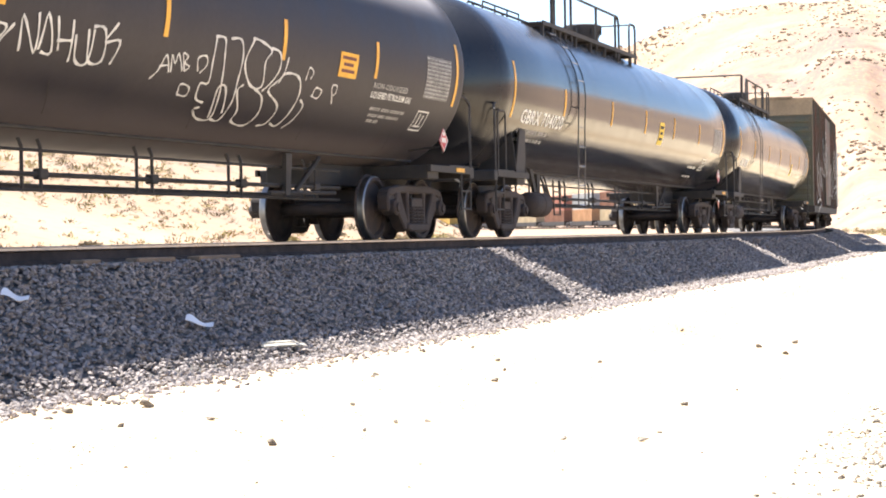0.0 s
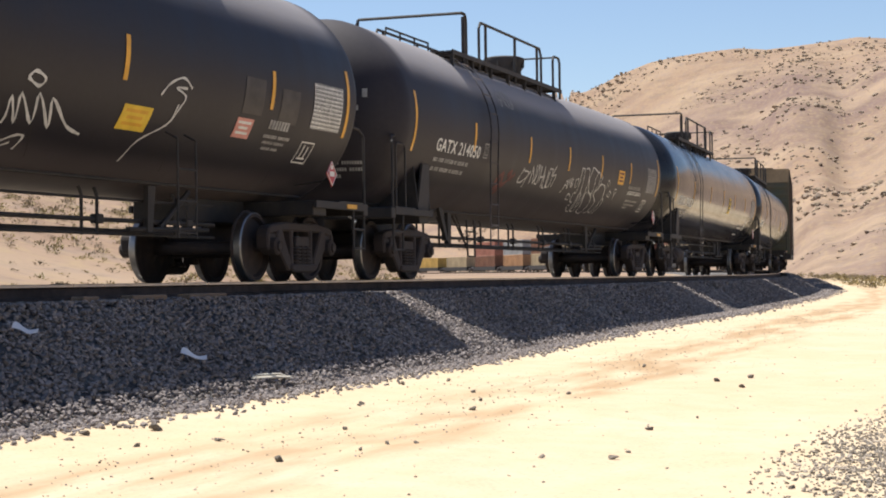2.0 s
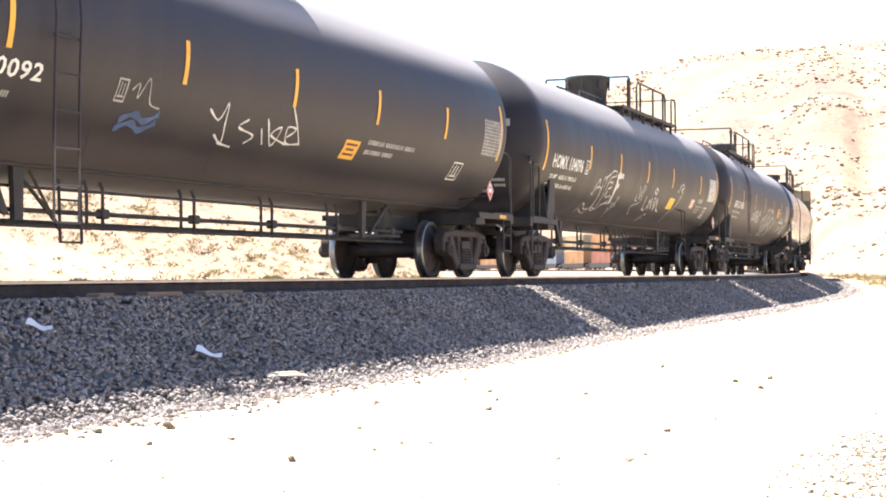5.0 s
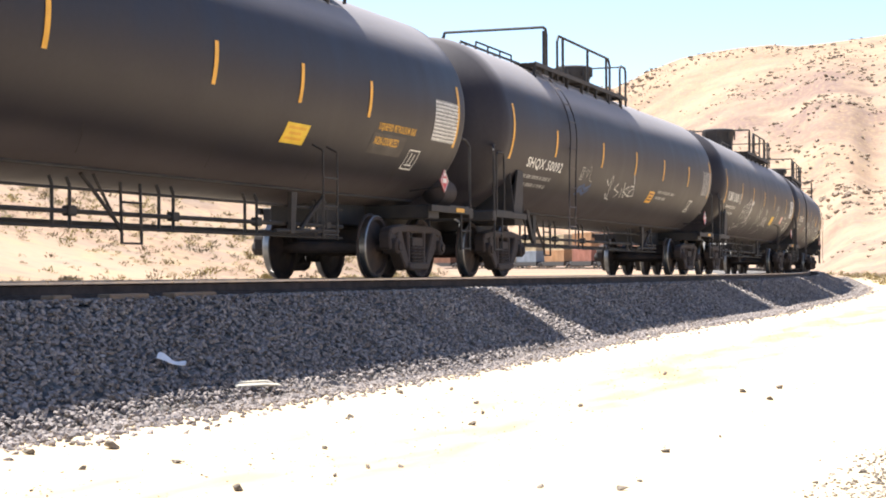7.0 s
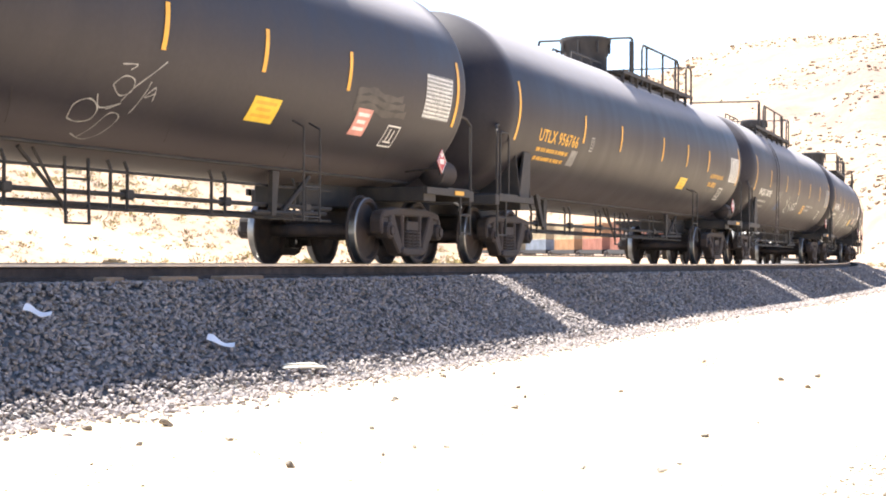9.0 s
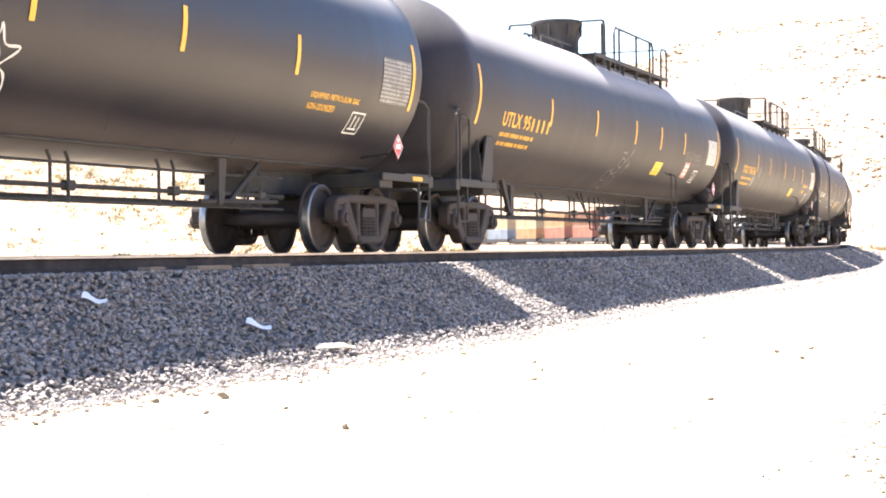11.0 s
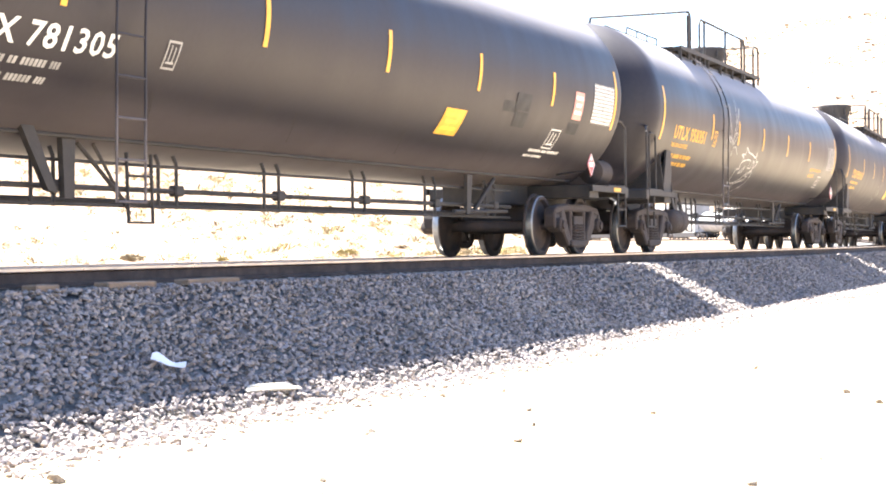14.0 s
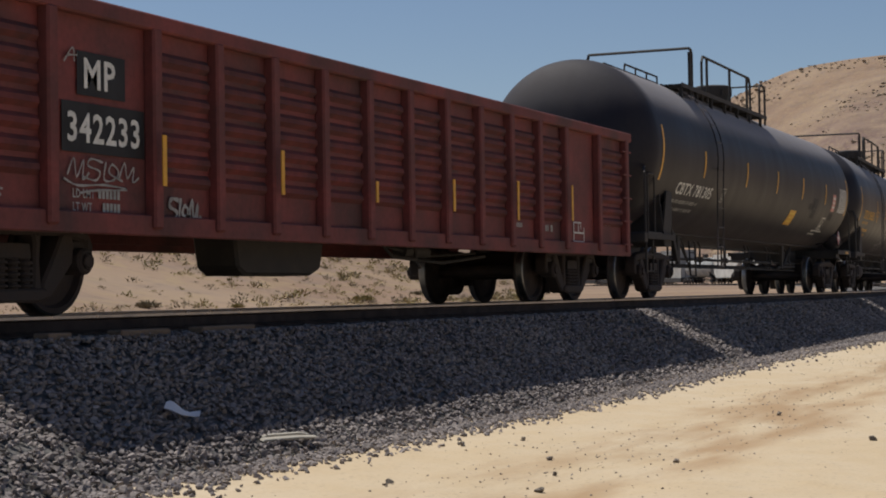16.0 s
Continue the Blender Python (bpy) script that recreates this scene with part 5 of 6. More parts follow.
def make_train():
    # hi-cube boxcar and first tank cars, far ahead
    L = 20.4
    car, tank = tank_car("glossy black pressure tank car with pale lettering and yellow reflectors", L, "A", M_GLOSS, reservoir=True)
    bars(tank, ((-L / 2 + 2.1, at_z(1.86), 0.22, (.5, .6)),), M_WHITE)
    sign(tank, 3.5, 1.9, 0.34, 0.4, M_PLATEY, M_DARK)
    end_prints(tank, 7.0, True)
    put(car, 45.9, L)

    L = 20.44
    car, tank = tank_car("glossy black pressure tank car reflecting the pale ground", L, "A", M_GLOSS, reservoir=True)
    mark(tank, -8.3, "GBRX 704020", M_WHITE)
    sign(tank, 1.6, 1.98, 0.42, 0.5, M_PLATEY, M_DARK)
    end_prints(tank, 7.0, True)
    bars(tank, ((L / 2 - 4.4, at_z(1.6), 0.06, (.5, .3)), (L / 2 - 4.2, at_z(1.4), 0.05, (.3, .2, .3))), M_WHITE)
    placard(car, L / 2 - 1.95, -1.45, 1.45)
    put(car, 25.46, L)

    L = 20.43
    car, tank = tank_car("dull black tank car with white bubble graffiti and white lettering", L, "A", M_TANK2)
    mark(tank, -7.8, "GATX 214050", M_WHITE, width=2.25, height=0.22, z=2.05)
    frame_mark(tank, -5.35, at_z(2.08), 0.22, 0.26, M_FADED)
    head_print(tank, L, M_FADED)
    end_prints(tank, 7.68, True)
    letters(tank, "NON-ODORIZED", 5.85, at_z(2.04), 0.08, 1.2, M_FADED)
    letters(tank, "LIQUEFIED PETROLEUM GAS", 5.85, at_z(1.9), 0.11, 1.4, M_WHITE)
    bars(tank, ((6.0, at_z(1.76), 0.05, (.35, .3, .5)), (6.05, at_z(1.68), 0.045, (.3, .25, .45)), (6.1, at_z(1.61), 0.05, (.2, .15))), M_FADED)
    sign(tank, 4.65, 2.1, 0.56, 0.32, M_PLATEO, M_RUSTSPOT)
    spray(tank, TAG_LONG, -2.89, 1.71, 2.37, 0.54, width=0.04)
    spray(tank, TAG_SMALL, 0.27, 1.62, 1.04, 0.49, width=0.03)
    spray(tank, BUBBLE_A + BUBBLE_B, 1.33, 1.4, 2.7, 1.09, width=0.038)
    spray(tank, SPOTS, 3.79, 1.76, 0.99, 0.41, width=0.03)
    spray(tank, loops(8, 4), -4.2, 3.1, 0.9, 0.4, M_FADED, width=0.03)
    spots = Shape()
    for x, z, w, hh in ((-4.15, 1.72, 0.75, 0.2), (-4.0, 1.6, 0.3, 0.15), (-3.6, 1.86, 0.4, 0.1)):
        ribbon(spots, [(x, at_z(z)), (x + w * 0.3, at_z(z) + hh), (x + w * 0.6, at_z(z) - 0.04), (x + w, at_z(z) + hh * 0.8)], 0.13, 0.005)
    part("paint_blot", spots, M_RUSTSPOT, tank, "faded red smear of spray paint", smooth=False)
    placard(car, L / 2 - 1.85, -1.45, 1.45)
    put(car, 5.03, L)

    L = 20.28
    car, tank = tank_car("dull black tank car with white lettering and sprayed tags", L, "B", M_TANK, marks=(-5.52, -2.89, -0.09, 2.75, 6.38))
    mark(tank, -8.25, "HOMX 104096", M_WHITE, small=False, width=2.2, height=0.27, z=2.06)
    letters(tank, "LD LMT  165500 LB  75050 KG", -8.2, at_z(1.87), 0.09, 1.9, M_WHITE)
    letters(tank, "LT WT   97500 LB  44250 KG", -8.3, at_z(1.71), 0.09, 1.95, M_WHITE)
    frame_mark(tank, -5.84, at_z(2.06), 0.24, 0.28, M_WHITE)
    head_print(tank, L, M_FADED)
    end_prints(tank, 7.58)
    sign(tank, 5.55, 1.77, 0.45, 0.26, M_PINK, M_WHITE)
    bars(tank, ((6.45, at_z(1.93), 0.12, (.6,)), (6.4, at_z(1.82), 0.045, (.4, .35)), (6.45, at_z(1.75), 0.04, (.3, .3)), (6.5, at_z(1.68), 0.04, (.25, .2))), M_FADED)
    for x0, x1, z0, z1 in ((5.6, 6.15, 2.06, 2.5), (6.65, 7.2, 2.02, 2.45)):
        old = Shape()
        patch(old, x0, x1, at_z(z0), at_z(z1), 0.004)
        part("paint_patch", old, M_BROWNED, tank, "brownish patch of repainted shell", smooth=False)
    sign(tank, 2.9, 1.67, 0.62, 0.3, M_PLATEY, M_PLATEO)
    spray(tank, OUTLINE_TAG_A + OUTLINE_TAG_B, -4.8, 1.34, 1.89, 1.1, width=0.034)
    spray(tank, SOLID_BAR, -2.97, 1.58, 0.46, 0.71, width=0.17)
    spray(tank, SCRAWL, -2.53, 1.29, 0.51, 0.66, width=0.024)
    spray(tank, SCRAWL_TALL, -0.7, 1.43, 0.65, 0.79, width=0.026)
    spray(tank, SCRAWL_BOLD, 0.37, 1.32, 1.97, 0.96, width=0.045)
    spray(tank, SWIRL, 3.48, 1.36, 0.77, 1.13, width=0.035)
    placard(car, L / 2 - 1.85, -1.45, 1.45)
    put(car, -15.25, L)

    L = 19.75
    car, tank = tank_car("dull black tank car with white lettering and a small sprayed tag", L, "A", M_TANK2)
    mark(tank, -7.45, "SHQX 50092", M_WHITE, width=2.2, z=1.88, height=0.22)
    frame_mark(tank, -3.88, at_z(1.86), 0.2, 0.26, M_FADED)
    end_prints(tank, 6.62, True)
    spray(tank, WORD_TAG, -1.81, 1.59, 2.65, 0.64, width=0.035)
    spray(tank, HOOK_TAG, -3.58, 1.86, 0.67, 0.31, M_FADED, width=0.025)
    blue = Shape()
    for dz in (0.0, 0.09):
        ribbon(blue, [(-3.6, at_z(1.6 + dz)), (-3.35, at_z(1.68 + dz)), (-3.1, at_z(1.62 + dz)), (-2.85, at_z(1.72 + dz))], 0.1, 0.005)
    part("paint_blot", blue, M_BLUE, tank, "blue smear of spray paint", smooth=False)
    sign(tank, 2.2, 1.65, 0.5, 0.29, M_PLATEO, M_RUSTSPOT)
    bars(tank, ((2.95, at_z(1.88), 0.07, (.6, .7, .4)), (2.95, at_z(1.75), 0.07, (.6, .4))), M_FADED)
    placard(car, L / 2 - 1.85, -1.45, 1.45)
    put(car, -35.0, L)

    L = 19.94
    car, tank = tank_car("dull black tank car with orange lettering and a yellow panel", L, "B", M_TANK, hood=True, marks=(-4.97, -2.5, 0.8, 3.04, 5.2))
    mark(tank, -7.45, "UTLX 956766", M_ORANGE, width=2.2, z=2.04, height=0.22)
    frame_mark(tank, -4.5, at_z(2.04), 0.2, 0.26, M_FADED)
    end_prints(tank, 7.02)
    letters(tank, "LIQUEFIED PETROLEUM GAS", 5.65, at_z(2.02), 0.12, 1.35, M_ORANGE)
    letters(tank, "NON-ODORIZED", 5.65, at_z(1.84), 0.12, 0.85, M_ORANGE)
    old = Shape()
    patch(old, 5.55, 6.75, at_z(1.72), at_z(1.99), 0.004)
    part("paint_patch", old, M_BROWNED, tank, "brownish patch of repainted shell", smooth=False)
    sign(tank, 2.9, 1.68, 0.65, 0.28, M_PLATEY, M_PLATEO)
    pale = Shape()
    patch(pale, -5.5, -5.12, at_z(1.74), at_z(2.0), 0.005)
    part("paint_patch", pale, M_GREY, tank, "small grey square of paint", smooth=False)
    placard(car, L / 2 - 1.85, -1.45, 1.45)
    put(car, -54.94, L)

    L = 20.34
    car, tank = tank_car("dull black tank car with sprayed scribble and yellow and pink panels", L, "B", M_TANK2, hood=True, marks=(-5.1, -2.2, 0.73, 2.9, 5.15))
    mark(tank, -7.6, "UTLX 95", M_ORANGE, width=1.4, z=2.02)
    bars(tank, ((-6.1, at_z(2.02), 0.22, (.13, .13, .13, .13)),), M_ORANGE)
    end_prints(tank, 6.7)
    sign(tank, 2.9, 1.63, 0.66, 0.32, M_PLATEY, M_PLATEO)
    sign(tank, 5.62, 1.66, 0.45, 0.38, M_PINK, M_WHITE)
    smear = Shape()
    for dz in (0.0, 0.1, 0.2):
        ribbon(smear, [(5.45, at_z(1.98 + dz)), (5.9, at_z(2.03 + dz)), (6.4, at_z(1.97 + dz)), (7.1 - dz, at_z(2.0 + dz))], 0.11, 0.004)
    part("paint_blot", smear, M_BROWNED, tank, "pale smear of old paint", smooth=False)
    spray(tank, CURLS, -0.34, 1.25, 1.25, 1.06, M_FADED, width=0.02)
    placard(car, L / 2 - 1.85, -1.45, 1.45)
    put(car, -75.28, L)

    L = 20.12
    car, tank = tank_car("satin black tank car with orange lettering and a large line drawing", L, "A", M_SEMI, reservoir=True, ladder_x=-4.32, marks=(-5.09, -2.82, -0.41, 2.32, 5.06))
    mark(tank, -7.85, "UTLX 958351", M_ORANGE, small=False, width=2.28, height=0.25, z=2.04)
    letters(tank, "THE TANK CAR PEOPLE", -7.84, at_z(1.9), 0.085, 1.15, M_ORANGE)
    bars(tank, ((-7.8, at_z(1.72), 0.08, (.14, .2, .42, .14, .2, .3)), (-7.77, at_z(1.59), 0.08, (.12, .16, .42, .12, .2, .32))), M_ORANGE)
    frame_mark(tank, -4.92, at_z(2.04), 0.24, 0.3, M_ORANGE)
    end_prints(tank, 6.98, True)
    letters(tank, "LIQUEFIED PETROLEUM GAS", 5.6, at_z(1.93), 0.09, 1.45, M_ORANGE)
    letters(tank, "NON-ODORIZED", 5.6, at_z(1.8), 0.09, 0.8, M_ORANGE)
    spray(tank, SPIKES_A + SPIKES_B, -2.17, 1.2, 1.74, 1.28, width=0.035, name="line_drawing")
    spray(tank, SCRIBBLE, -3.85, 1.94, 1.21, 1.17, M_FADED, width=0.04)
    placard(car, L / 2 - 1.85, -1.45, 1.45)
    put(car, -95.4, L)

    L = 20.1
    car, tank = tank_car("dull black tank car with bold white lettering and an amber panel", L, "A", M_TANK, hood=True)
    mark(tank, -7.45, "CBTX 781305", M_WHITE, width=2.45, height=0.23, z=1.81)
    frame_mark(tank, -4.24, at_z(1.8), 0.22, 0.28, M_FADED)
    end_prints(tank, 6.15)
    sign(tank, 2.25, 1.58, 0.66, 0.38, M_PLATEO, M_PLATEY)
    sign(tank, 6.78, 2.03, 0.4, 0.42, M_PINK, M_WHITE)
    for x0, x1, z0, z1, up in ((4.05, 4.6, 1.98, 2.12, 0.004), (4.45, 5.0, 2.02, 2.25, 0.008), (4.55, 5.02, 1.8, 2.0, 0.006), (6.75, 7.2, 1.82, 1.98, 0.005)):
        dk = Shape()
        patch(dk, x0, x1, at_z(z0), at_z(z1), up)
        part("paint_patch", dk, M_DARK, tank, "blacked-out patch of paint", smooth=False)
    bars(tank, ((5.75, at_z(1.52), 0.05, (.5, .2, .5)), (5.7, at_z(1.45), 0.045, (.3, .4))), M_WHITE)
    placard(car, L / 2 - 2.5, -1.46, 1.38)
    put(car, -115.5, L)


def gondola(label, L, full=True):
    """A steel gondola with corrugated panels between side posts."""
    car = thing("gondola_car", label, "gondola", "cars of the passing train")
    h = L / 2
    b, w, z0, z1 = h - 0.53, 1.5, 0.75, 2.47
    for g in (-1, 1):
        part("side_wall", Shape().box(-b, b, min(g * (w - 0.09), g * (w - 0.04)), max(g * (w - 0.09), g * (w - 0.04)), z0, z1), M_GOND, car, smooth=False)
        part("end_wall", Shape().box(*sorted((g * b, g * (b - 0.06))), -w + 0.092, w - 0.092, z0 + 0.1, z1), M_GOND, car, smooth=False)
    part("floor_plate", Shape().box(-b + 0.07, b - 0.07, -w + 0.1, w - 0.1, 1.05, 1.1), M_GOND, car, smooth=False)
    top = Shape()
    for g in (-1, 1):
        top.box(-b - 0.03, b + 0.03, min(g * (w - 0.12), g * (w + 0.06)), max(g * (w - 0.12), g * (w + 0.06)), z1 - 0.02, z1 + 0.12)
        top.box(*sorted((g * (b + 0.04), g * (b - 0.12))), -w + 0.1, w - 0.1, z1 - 0.02, z1 + 0.11)
    part("top_chord", bevelled(top.mesh("top_chord", M_GOND, False), 0.015), None, car)
    low = Shape()
    for g in (-1, 1):
        low.box(-b, b, min(g * (w - 0.03), g * (w + 0.03)), max(g * (w - 0.03), g * (w + 0.03)), z0 - 0.08, z0 + 0.1)
    part("side_sill", bevelled(low.mesh("side_sill", M_GOND, False), 0.012), None, car)
    xs = [d - h for d in (0.66, 1.95, *np.linspace(3.43, 13.78, 11), 15.2, 16.5)]
    n = len(xs)
    post = bevelled(Shape().prism([(-.07, z0 - .02), (.07, z0 - .02), (.07, z1), (-.07, z1)], -.1, 0.02).mesh("side_post", M_GOND, False), 0.02)
    for i, x in enumerate(xs):
        for g in (-1, 1):
            part("side_post", post, None, car, at=Matrix.Translation((x, g * (w - 0.03), 0)) @ (Matrix.Identity(4) if g < 0 else Matrix.Rotation(math.pi, 4, "Z")))
    line = [(0.0, z0 + 0.3)]
    for k in range(7):
        z = z0 + 0.42 + k * 0.175
        line += [(0.0, z - 0.06), (-0.055, z - 0.015), (-0.05, z + 0.03), (0.0, z + 0.075)]

    def rib_mesh(gap):
        rib = Shape()
        for y, z in line:
            d = 0.03 if y < 0 else 0
            rib.v += [(-gap / 2 + 0.085 + d, y, z), (gap / 2 - 0.085 - d, y, z)]
        rib.f = [(2 * k, 2 * k + 1, 2 * k + 3, 2 * k + 2) for k in range(len(line) - 1)]
        rib.m = [0] * len(rib.f)
        return rib.mesh("corrugated_panel", M_GONDP, False)

    ribs = {True: rib_mesh(1.29), False: rib_mesh(1.035)}
    plain = (1, n - 3)
    for i in range(n - 1):
        if i in plain:
            continue
        for g in (-1, 1):
            part("corrugated_panel", ribs[i in (0, n - 2)], None, car, at=Matrix.Translation(((xs[i] + xs[i + 1]) / 2, g * (w - 0.042), 0)) @ (Matrix.Identity(4) if g < 0 else Matrix.Rotation(math.pi, 4, "Z")))
    part("centre_sill", Shape().box(-h + 0.5, h - 0.5, -0.3, 0.3, 0.86, 1.05), M_FRAME, car, "black steel centre sill", smooth=False)
    drop = Shape().prism([(-2.93, 0.42), (-2.78, 0.35), (-1.42, 0.35), (-1.2, 0.42), (-1.04, 0.95), (-3.05, 0.95)], -1.0, -0.5)
    part("drop_box", bevelled(drop.mesh("drop_box", M_FRAME, False), 0.03), None, car, "black box slung under the floor")
    for x in np.arange(-5, 5.1, 1.25):
        part("cross_beam", Shape().box(x - 0.05, x + 0.05, -1.3, 1.3, 0.92, 1.052), M_FRAME, car, smooth=False)
    part("brake_cylinder", Shape().rod((1.0, -0.9, 0.66), (1.7, -0.9, 0.66), 0.1, 12), M_FRAME, car, "black brake cylinder")
    for pts, w_ in ((((0.2, -1.0, 0.78), (0.6, -1.0, 0.58), (2.0, -1.0, 0.52), (3.4, -1.0, 0.62)), 0.022), (((0.5, -0.95, 0.7), (1.6, -0.95, 0.6), (3.2, -0.95, 0.66)), 0.016), (((1.2, -1.0, 0.9), (1.25, -1.0, 0.52), (1.35, -1.0, 0.46)), 0.025)):
        part("brake_rod", Shape().pipe(list(pts), w_, 6), M_FRAME, car)
    for g in (-1, 1):
        add_truck(car, g * (h - 2.04))
        add_coupler(car, g * h, g)
        for y in (-w - 0.02, w + 0.02):
            for k in range(5):
                z = z0 + 0.1 + k * 0.36
                part("grab_iron", Shape().pipe([(g * (b - 0.42), y, z), (g * (b - 0.42), y * 1.025, z), (g * (b - 0.02), y * 1.025, z), (g * (b - 0.02), y, z)], 0.014, 6), M_GOND, car, "red-brown grab iron")
        corner = Shape().pipe([(g * (b + 0.05), -w + 0.1, z0 + 0.2), (g * (b + 0.12), -w + 0.1, z0 + 0.2), (g * (b + 0.12), -w + 0.1, z1 - 0.1), (g * (b + 0.05), -w + 0.1, z1 - 0.1)], 0.022, 6)
        part("corner_rail", corner, M_GOND, car, "red-brown end ladder rail")
    for i in range(2, n - 1, 2):
        r = Shape()
        x = xs[i]
        r.box(x - 0.05, x + 0.01, -w - 0.137, -w - 0.128, *((1.1, 1.54), (1.12, 1.55), (1.13, 1.36), (1.11, 1.49), (1.07, 1.58), (1.13, 1.63))[(i // 2 - 1) % 6])
        part("reflector_strip", r, M_YELLOW, car, "scuffed yellow reflector strip", smooth=False)
    if full:
        FLAT_Y[0] = w - 0.03
        for x0, x1, v0, v1, text, at0, w0, h0 in ((-6.24, -5.56, 1.8, 2.16, "MP", (-6.15, 1.86), 0.44, 0.25), (-6.45, -5.28, 1.33, 1.74, "342233", (-6.38, 1.41), 1.02, 0.25)):
            dark = Shape()
            patch(dark, x0, x1, v0, v1, 0.006, surf=flat)
            p = part("stencil_panel", dark, M_DARK, car, "black panel behind the lettering", smooth=False)
            letters(p, text, *at0, h0, w0, M_WHITE, flat, lift=0.012)
        letters(car, "LD LMT", -6.31, 0.96, 0.075, 0.3, M_FADED, flat)
        letters(car, "LT WT", -6.31, 0.85, 0.075, 0.26, M_FADED, flat)
        bars(car, ((-5.96, 0.965, 0.075, (.32,)), (-5.9, 0.855, 0.075, (.26,))), M_FADED, flat)
        for strokes, x0, v0, kx, kv, wd in ((loops(51, 4), -6.36, 1.1, 0.95, 0.2, 0.022), (loops(54, 3), -6.3, 0.72, 0.6, 0.1, 0.012), (loops(52, 3), -4.92, 0.8, 0.5, 0.24, 0.045),
                                            ([[(0, 0), (.6, .9), (.7, .1)], [(.2, .4), (.9, .5)]], -6.42, 2.05, 0.2, 0.14, 0.02), (loops(57, 2), -7.5, 0.92, 0.3, 0.08, 0.02)):
            tag = Shape()
            for st in strokes:
                ribbon(tag, [(x0 + a * kx, v0 + c * kv) for a, c in st], wd, 0.012, flat)
            part("graffiti", tag, M_FADED, car, "pale sprayed tag", smooth=False)
        fr = Shape()
        for a0, a1, c0, c1 in ((0, .46, 0, .025), (0, .46, .13, .155), (0, .3, .28, .3), (0, .025, 0, .3), (.435, .46, 0, .22), (.2, .225, .13, .3), (.3, .32, .2, .3)):
            patch(fr, 5.6 + a0, 5.6 + a1, 0.84 + c0, 0.84 + c1, 0.006, surf=flat)
        part("stencil_box", fr, M_WHITE, car, "white stencilled box", smooth=False)
        bars(car, ((4.32, 0.97, 0.09, (.08, .14, .1)), (3.3, 1.0, 0.06, (.3,)), (7.0, 1.12, 0.06, (.12, .1))), M_FADED, flat)
    return car


def boxcar():
    L = 20.0
    car = thing("boxcar", "tall brown boxcar with a green end and pale graffiti", "boxcar", "cars of the passing train")
    h, b, w, z0, z1 = L / 2, L / 2 - 0.6, 1.52, 0.95, 5.05
    part("body", Shape().box(-b, b, -w, w, z0, z1), M_BOX, car, smooth=False)
    for g in (-1, 1):
        e = Shape().box(*sorted((g * b, g * (b + 0.04))), -w, w, z0, z1 - 0.6)
        wall = part("end_wall", bevelled(e.mesh("end_wall", M_BOXEND, False), 0.02), None, car, "dark green ribbed end wall")
        for k in range(9):
            rib = Shape().box(*sorted((g * (b + 0.04), g * (b + 0.1))), -w + 0.1, w - 0.1, z0 + 0.25 + k * 0.37, z0 + 0.42 + k * 0.37)
            part("end_rib", bevelled(rib.mesh("end_rib", M_BOXEND, False), 0.02), None, wall)
        t = Shape().box(*sorted((g * b, g * (b + 0.05))), -w, w, z1 - 0.6, z1)
        part("end_top", t, M_BOXTOP, car, "tan upper end panel", smooth=False)
        add_truck(car, g * (h - 2.04))
        add_coupler(car, g * h, g)
    r = Shape().prism([(-b, z1), (b, z1), (b, z1 + 0.12), (-b, z1 + 0.12)], -w * 0.5, w * 0.5)
    r.box(-b, b, -w - 0.02, w + 0.02, z1, z1 + 0.06)
    part("roof", r, M_BOXTOP, car, "tan steel roof", smooth=False)
    for i in range(18):
        x = -b + 0.4 + i * (2 * b - 0.8) / 17
        part("side_post", Shape().box(x - 0.05, x + 0.05, -w - 0.06, -w, z0, z1), M_BOX, car, smooth=False)
    d = Shape().box(-2, 2, -w - 0.1, -w - 0.06, z0 + 0.1, z1 - 0.3)
    part("sliding_door", d, M_BOX, car, smooth=False)
    part("side_sill", Shape().box(-b, b, -w - 0.03, w + 0.03, 0.7, 0.95), M_FRAME, car, smooth=False)
    FLAT_Y[0] = w + 0.1
    sh = Shape()
    for k in range(4):
        for st in loops(60 + k, 4):
            ribbon(sh, [(-b + 0.6 + k * 4.6 + a * 3.8, 1.4 + (k % 2) * 0.8 + c * 1.6) for a, c in st], 0.12, 0.006, flat)
    part("graffiti", sh, M_FADED, car, "pale sprayed letters", smooth=False)
    return car, L


PAINTS = {}


def container_mat(name, c):
    if name not in PAINTS:
        PAINTS[name] = mat("container_" + name, c, 0.7, 0, 0.2, 0.6, 8, 0.1)
    return PAINTS[name]


# distance haze is put into these colours: orange, red and blue are paled
HUES = {"orange": (0.42, 0.23, 0.11), "red": (0.36, 0.15, 0.1), "grey": (0.32, 0.32, 0.31), "white": (0.6, 0.58, 0.53), "blue": (0.22, 0.25, 0.29), "tan": (0.42, 0.33, 0.2), "yellow": (0.5, 0.32, 0.08), "brown": (0.2, 0.09, 0.05)}


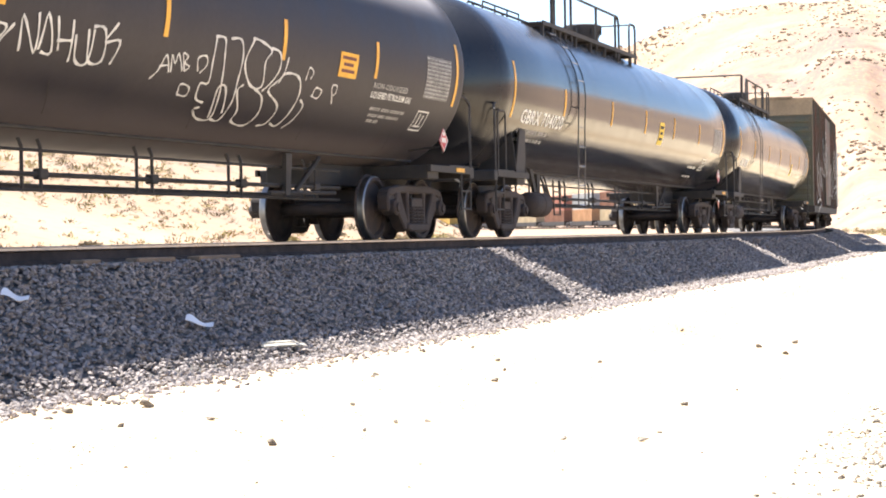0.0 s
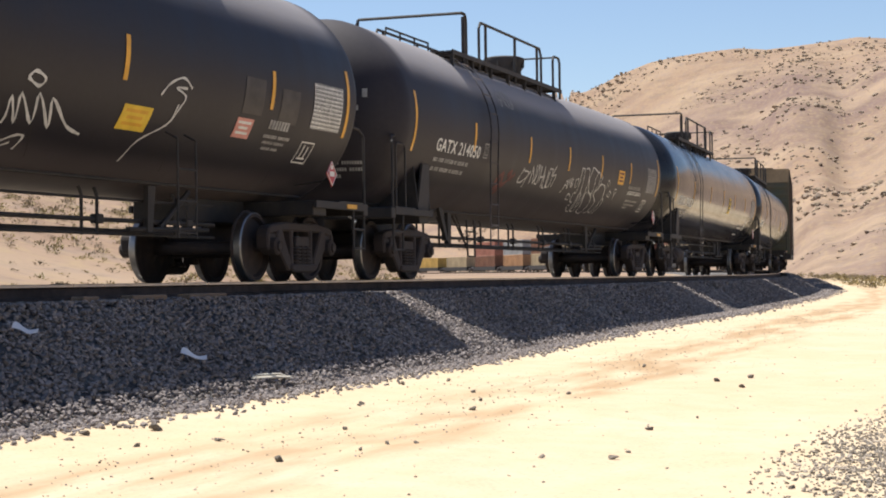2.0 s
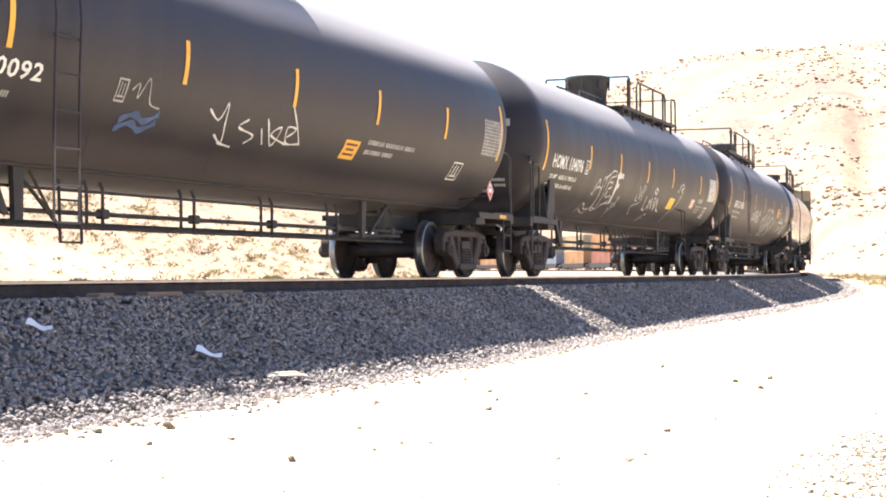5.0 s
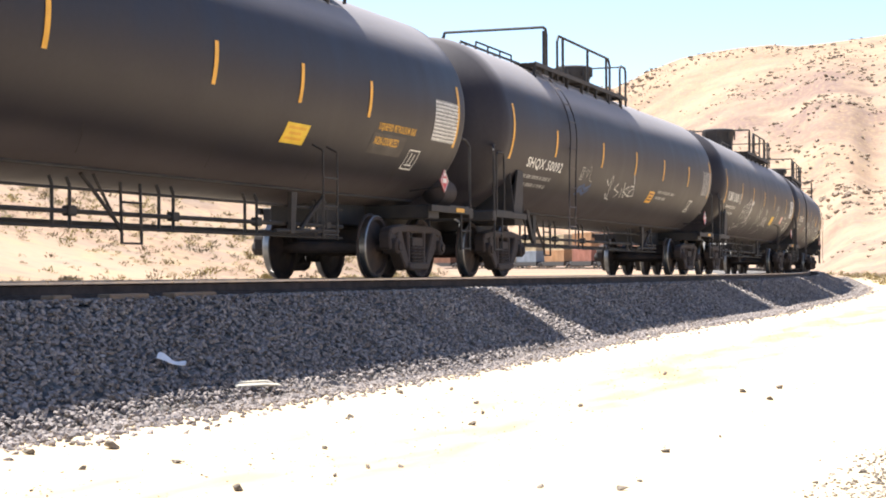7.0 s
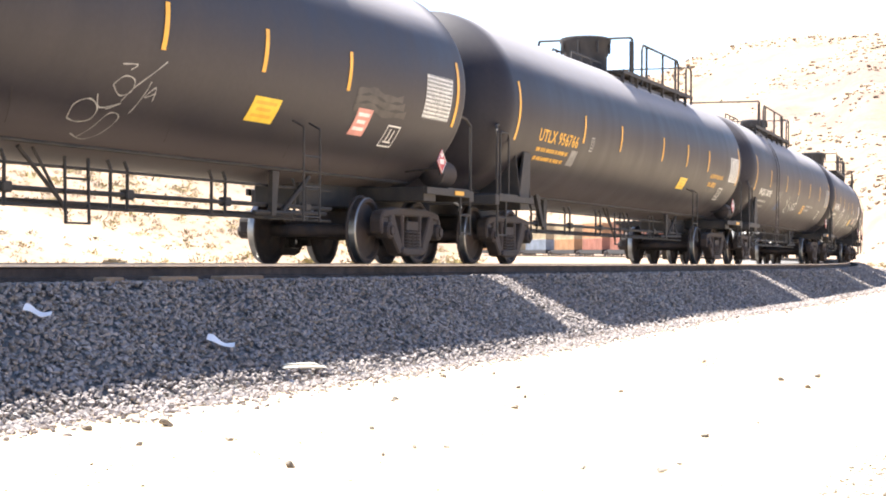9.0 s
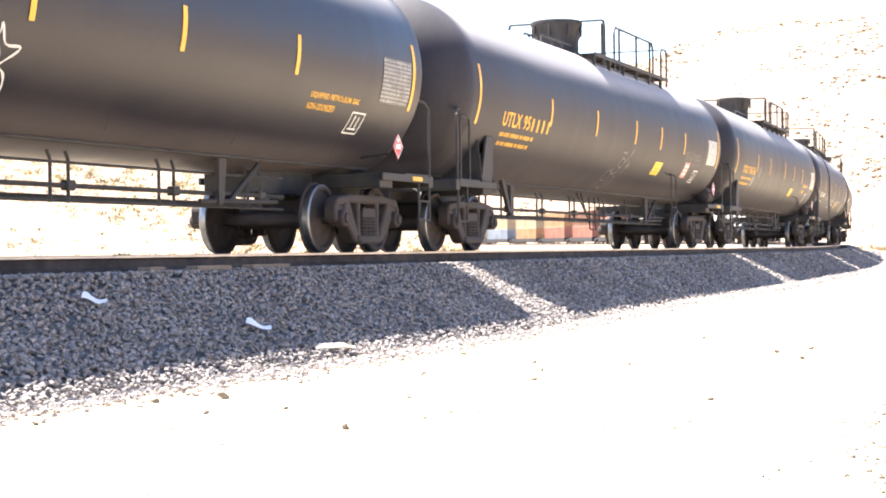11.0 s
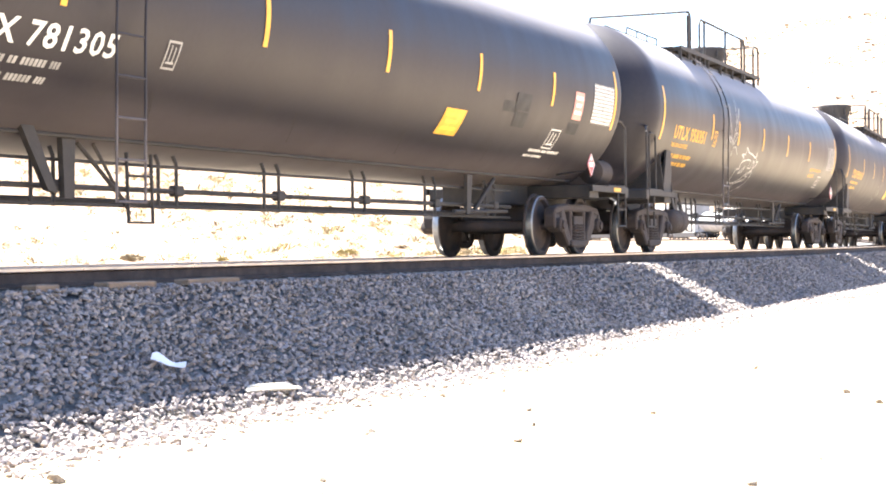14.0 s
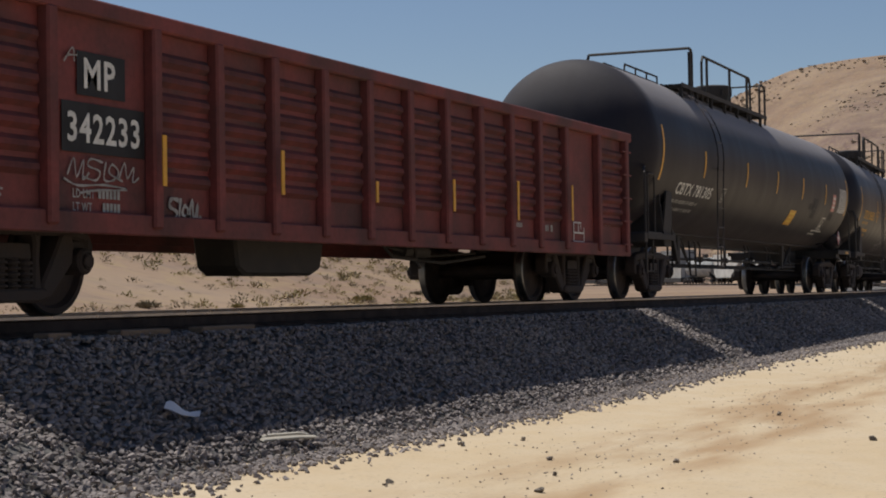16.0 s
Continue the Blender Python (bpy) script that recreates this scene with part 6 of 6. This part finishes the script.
def well_car():
    car = thing("well_car", "dark low well car carrying shipping containers", "well car", "cars of the passing train")
    L, h = 17.6, 8.8
    s = Shape()
    for y in (-1.35, 1.25):
        s.box(-6.4, 6.4, y, y + 0.1, 0.35, 1.0)
    s.box(-6.4, 6.4, -1.3, 1.3, 0.3, 0.38)
    for g in (-1, 1):
        s.box(*sorted((6.4 * g, 8.5 * g)), -0.5, 0.5, 0.75, 1.05)
        s.box(*sorted((6.3 * g, 6.6 * g)), -1.35, 1.35, 0.4, 1.05)
        add_truck(car, g * (h - 1.5), False)
        add_coupler(car, g * h, g)
    part("well", s, M_FRAME, car, "dark steel well frame", smooth=False)
    return car, L


def container(hue):
    name = "shipping_container"
    box = thing(name, hue + " corrugated shipping container on a well car", "container", "containers on the train")
    m = container_mat(hue, HUES[hue])
    s = Shape().box(-6.05, 6.05, -1.17, 1.17, 0.02, 2.55)
    part("shell", s, m, box, smooth=False)
    for g in (-1, 1):
        c = Shape()
        for i in range(30):
            x = -5.9 + i * 11.8 / 29
            c.box(x - 0.09, x + 0.09, min(g * 1.17, g * 1.21), max(g * 1.17, g * 1.21), 0.15, 2.42)
        part("corrugated_side", c, m, box, smooth=False)
    f = Shape()
    for g in (-1, 1):
        for y in (-1.22, 1.14):
            f.box(*sorted((g * 5.95, g * 6.09)), y, y + 0.08, 0, 2.59)
    for y in (-1.22, 1.14):
        f.box(-6, 6, y, y + 0.08, 0, 0.14), f.box(-6, 6, y, y + 0.08, 2.45, 2.59)
    part("corner_frame", f, m, box, smooth=False)
    return box


def make_far_train():
    car, L = boxcar()
    put(car, 66.3, L)
    u = 86.4
    # two pale hopper cars and a grey tank car, then stacked containers
    for k in range(2):
        c2 = thing("hopper_car", "pale grey ribbed covered hopper car", "hopper car", "cars of the passing train")
        b = Shape()
        b.prism([(-7.6, 1.5), (-6.2, 0.9), (6.2, 0.9), (7.6, 1.5), (7.9, 4.3), (-7.9, 4.3)], -1.48, 1.48)
        part("body", b, container_mat("white", HUES["white"]), c2, smooth=False)
        rb = Shape()
        for i in range(15):
            rb.box(-7 + i - 0.06, -7 + i + 0.06, -1.56, -1.48, 1.2, 4.3)
        part("side_ribs", rb, container_mat("white", HUES["white"]), c2, smooth=False)
        part("sill", Shape().box(-8.6, 8.6, -0.4, 0.4, 0.8, 1.1), M_FRAME, c2, smooth=False)
        for g in (-1, 1):
            add_truck(c2, g * 7.0, False)
            add_coupler(c2, g * 9.0, g)
        put(c2, u, 18.0)
        u += 18.0
    L = 18.0
    grey = container_mat("grey", HUES["grey"])
    car, tank = tank_car("grey-white tank car far along the curve", L, "A", grey, roll=False)
    put(car, u, L)
    u += L
    stacks = (("white", "grey"), ("tan", "white"), ("tan", "red"), ("red", "brown"), ("red", "orange"), ("orange", "tan"), ("blue", "tan"), ("tan", "brown"), ("orange", "grey"),
              ("brown", "red"), ("tan", None), ("yellow", None), ("brown", None), ("yellow", None), ("tan", None))
    for lower, upper in stacks:
        car, L = well_car()
        put(car, u, L)
        for hue, z in ((lower, 0.4), (upper, 3.0)):
            if hue:
                box = container(hue)
                LOADS.append((box, len(FLEET) - 1, z))
        u += L


LOADS = []
make_train()
# two gondolas close the visible train
g1 = gondola("weathered red-brown steel gondola with corrugated side panels", 17.23)
put(g1, -132.73, 17.23)
g2 = gondola("weathered red-brown steel gondola following another", 17.23, False)
put(g2, -149.96, 17.23)
make_far_train()



def rolled(t):
    """How far the train has rolled after t seconds: it gathers speed slowly."""
    return 8.52 * t + 0.0325 * t * t


def car_pose(u, half, t):
    s = u + rolled(t)
    x0, y0, _ = on_track(s - half)
    x1, y1, _ = on_track(s + half)
    z0, z1 = rail_z(s - half), rail_z(s + half)
    return Matrix.Translation(((x0 + x1) / 2, (y0 + y1) / 2, (z0 + z1) / 2)) @ Matrix.Rotation(math.atan2(y1 - y0, x1 - x0), 4, "Z") @ Matrix.Rotation(-math.atan2(z1 - z0, 2 * half), 4, "Y")


def motions():
    """The train rolls past and slowly gathers speed; its wheels turn."""
    for ob, u, half in FLEET:
        walk(ob, [(t, car_pose(u, half, t)) for t in range(17)])
    for ob, i, z in LOADS:
        _, u, half = FLEET[i]
        walk(ob, [(t, car_pose(u, half, t) @ Matrix.Translation((0, 0, z))) for t in range(17)])
    for w, dx in ROLLING:
        rows = []
        for k in range(241):
            t = k * 2 / FPS
            rows.append((t, Matrix.Translation((dx, 0, WHEEL_R)) @ Matrix.Rotation((rolled(t) / WHEEL_R) % (2 * math.pi), 4, "Y")))
        walk(w, rows)


motions()
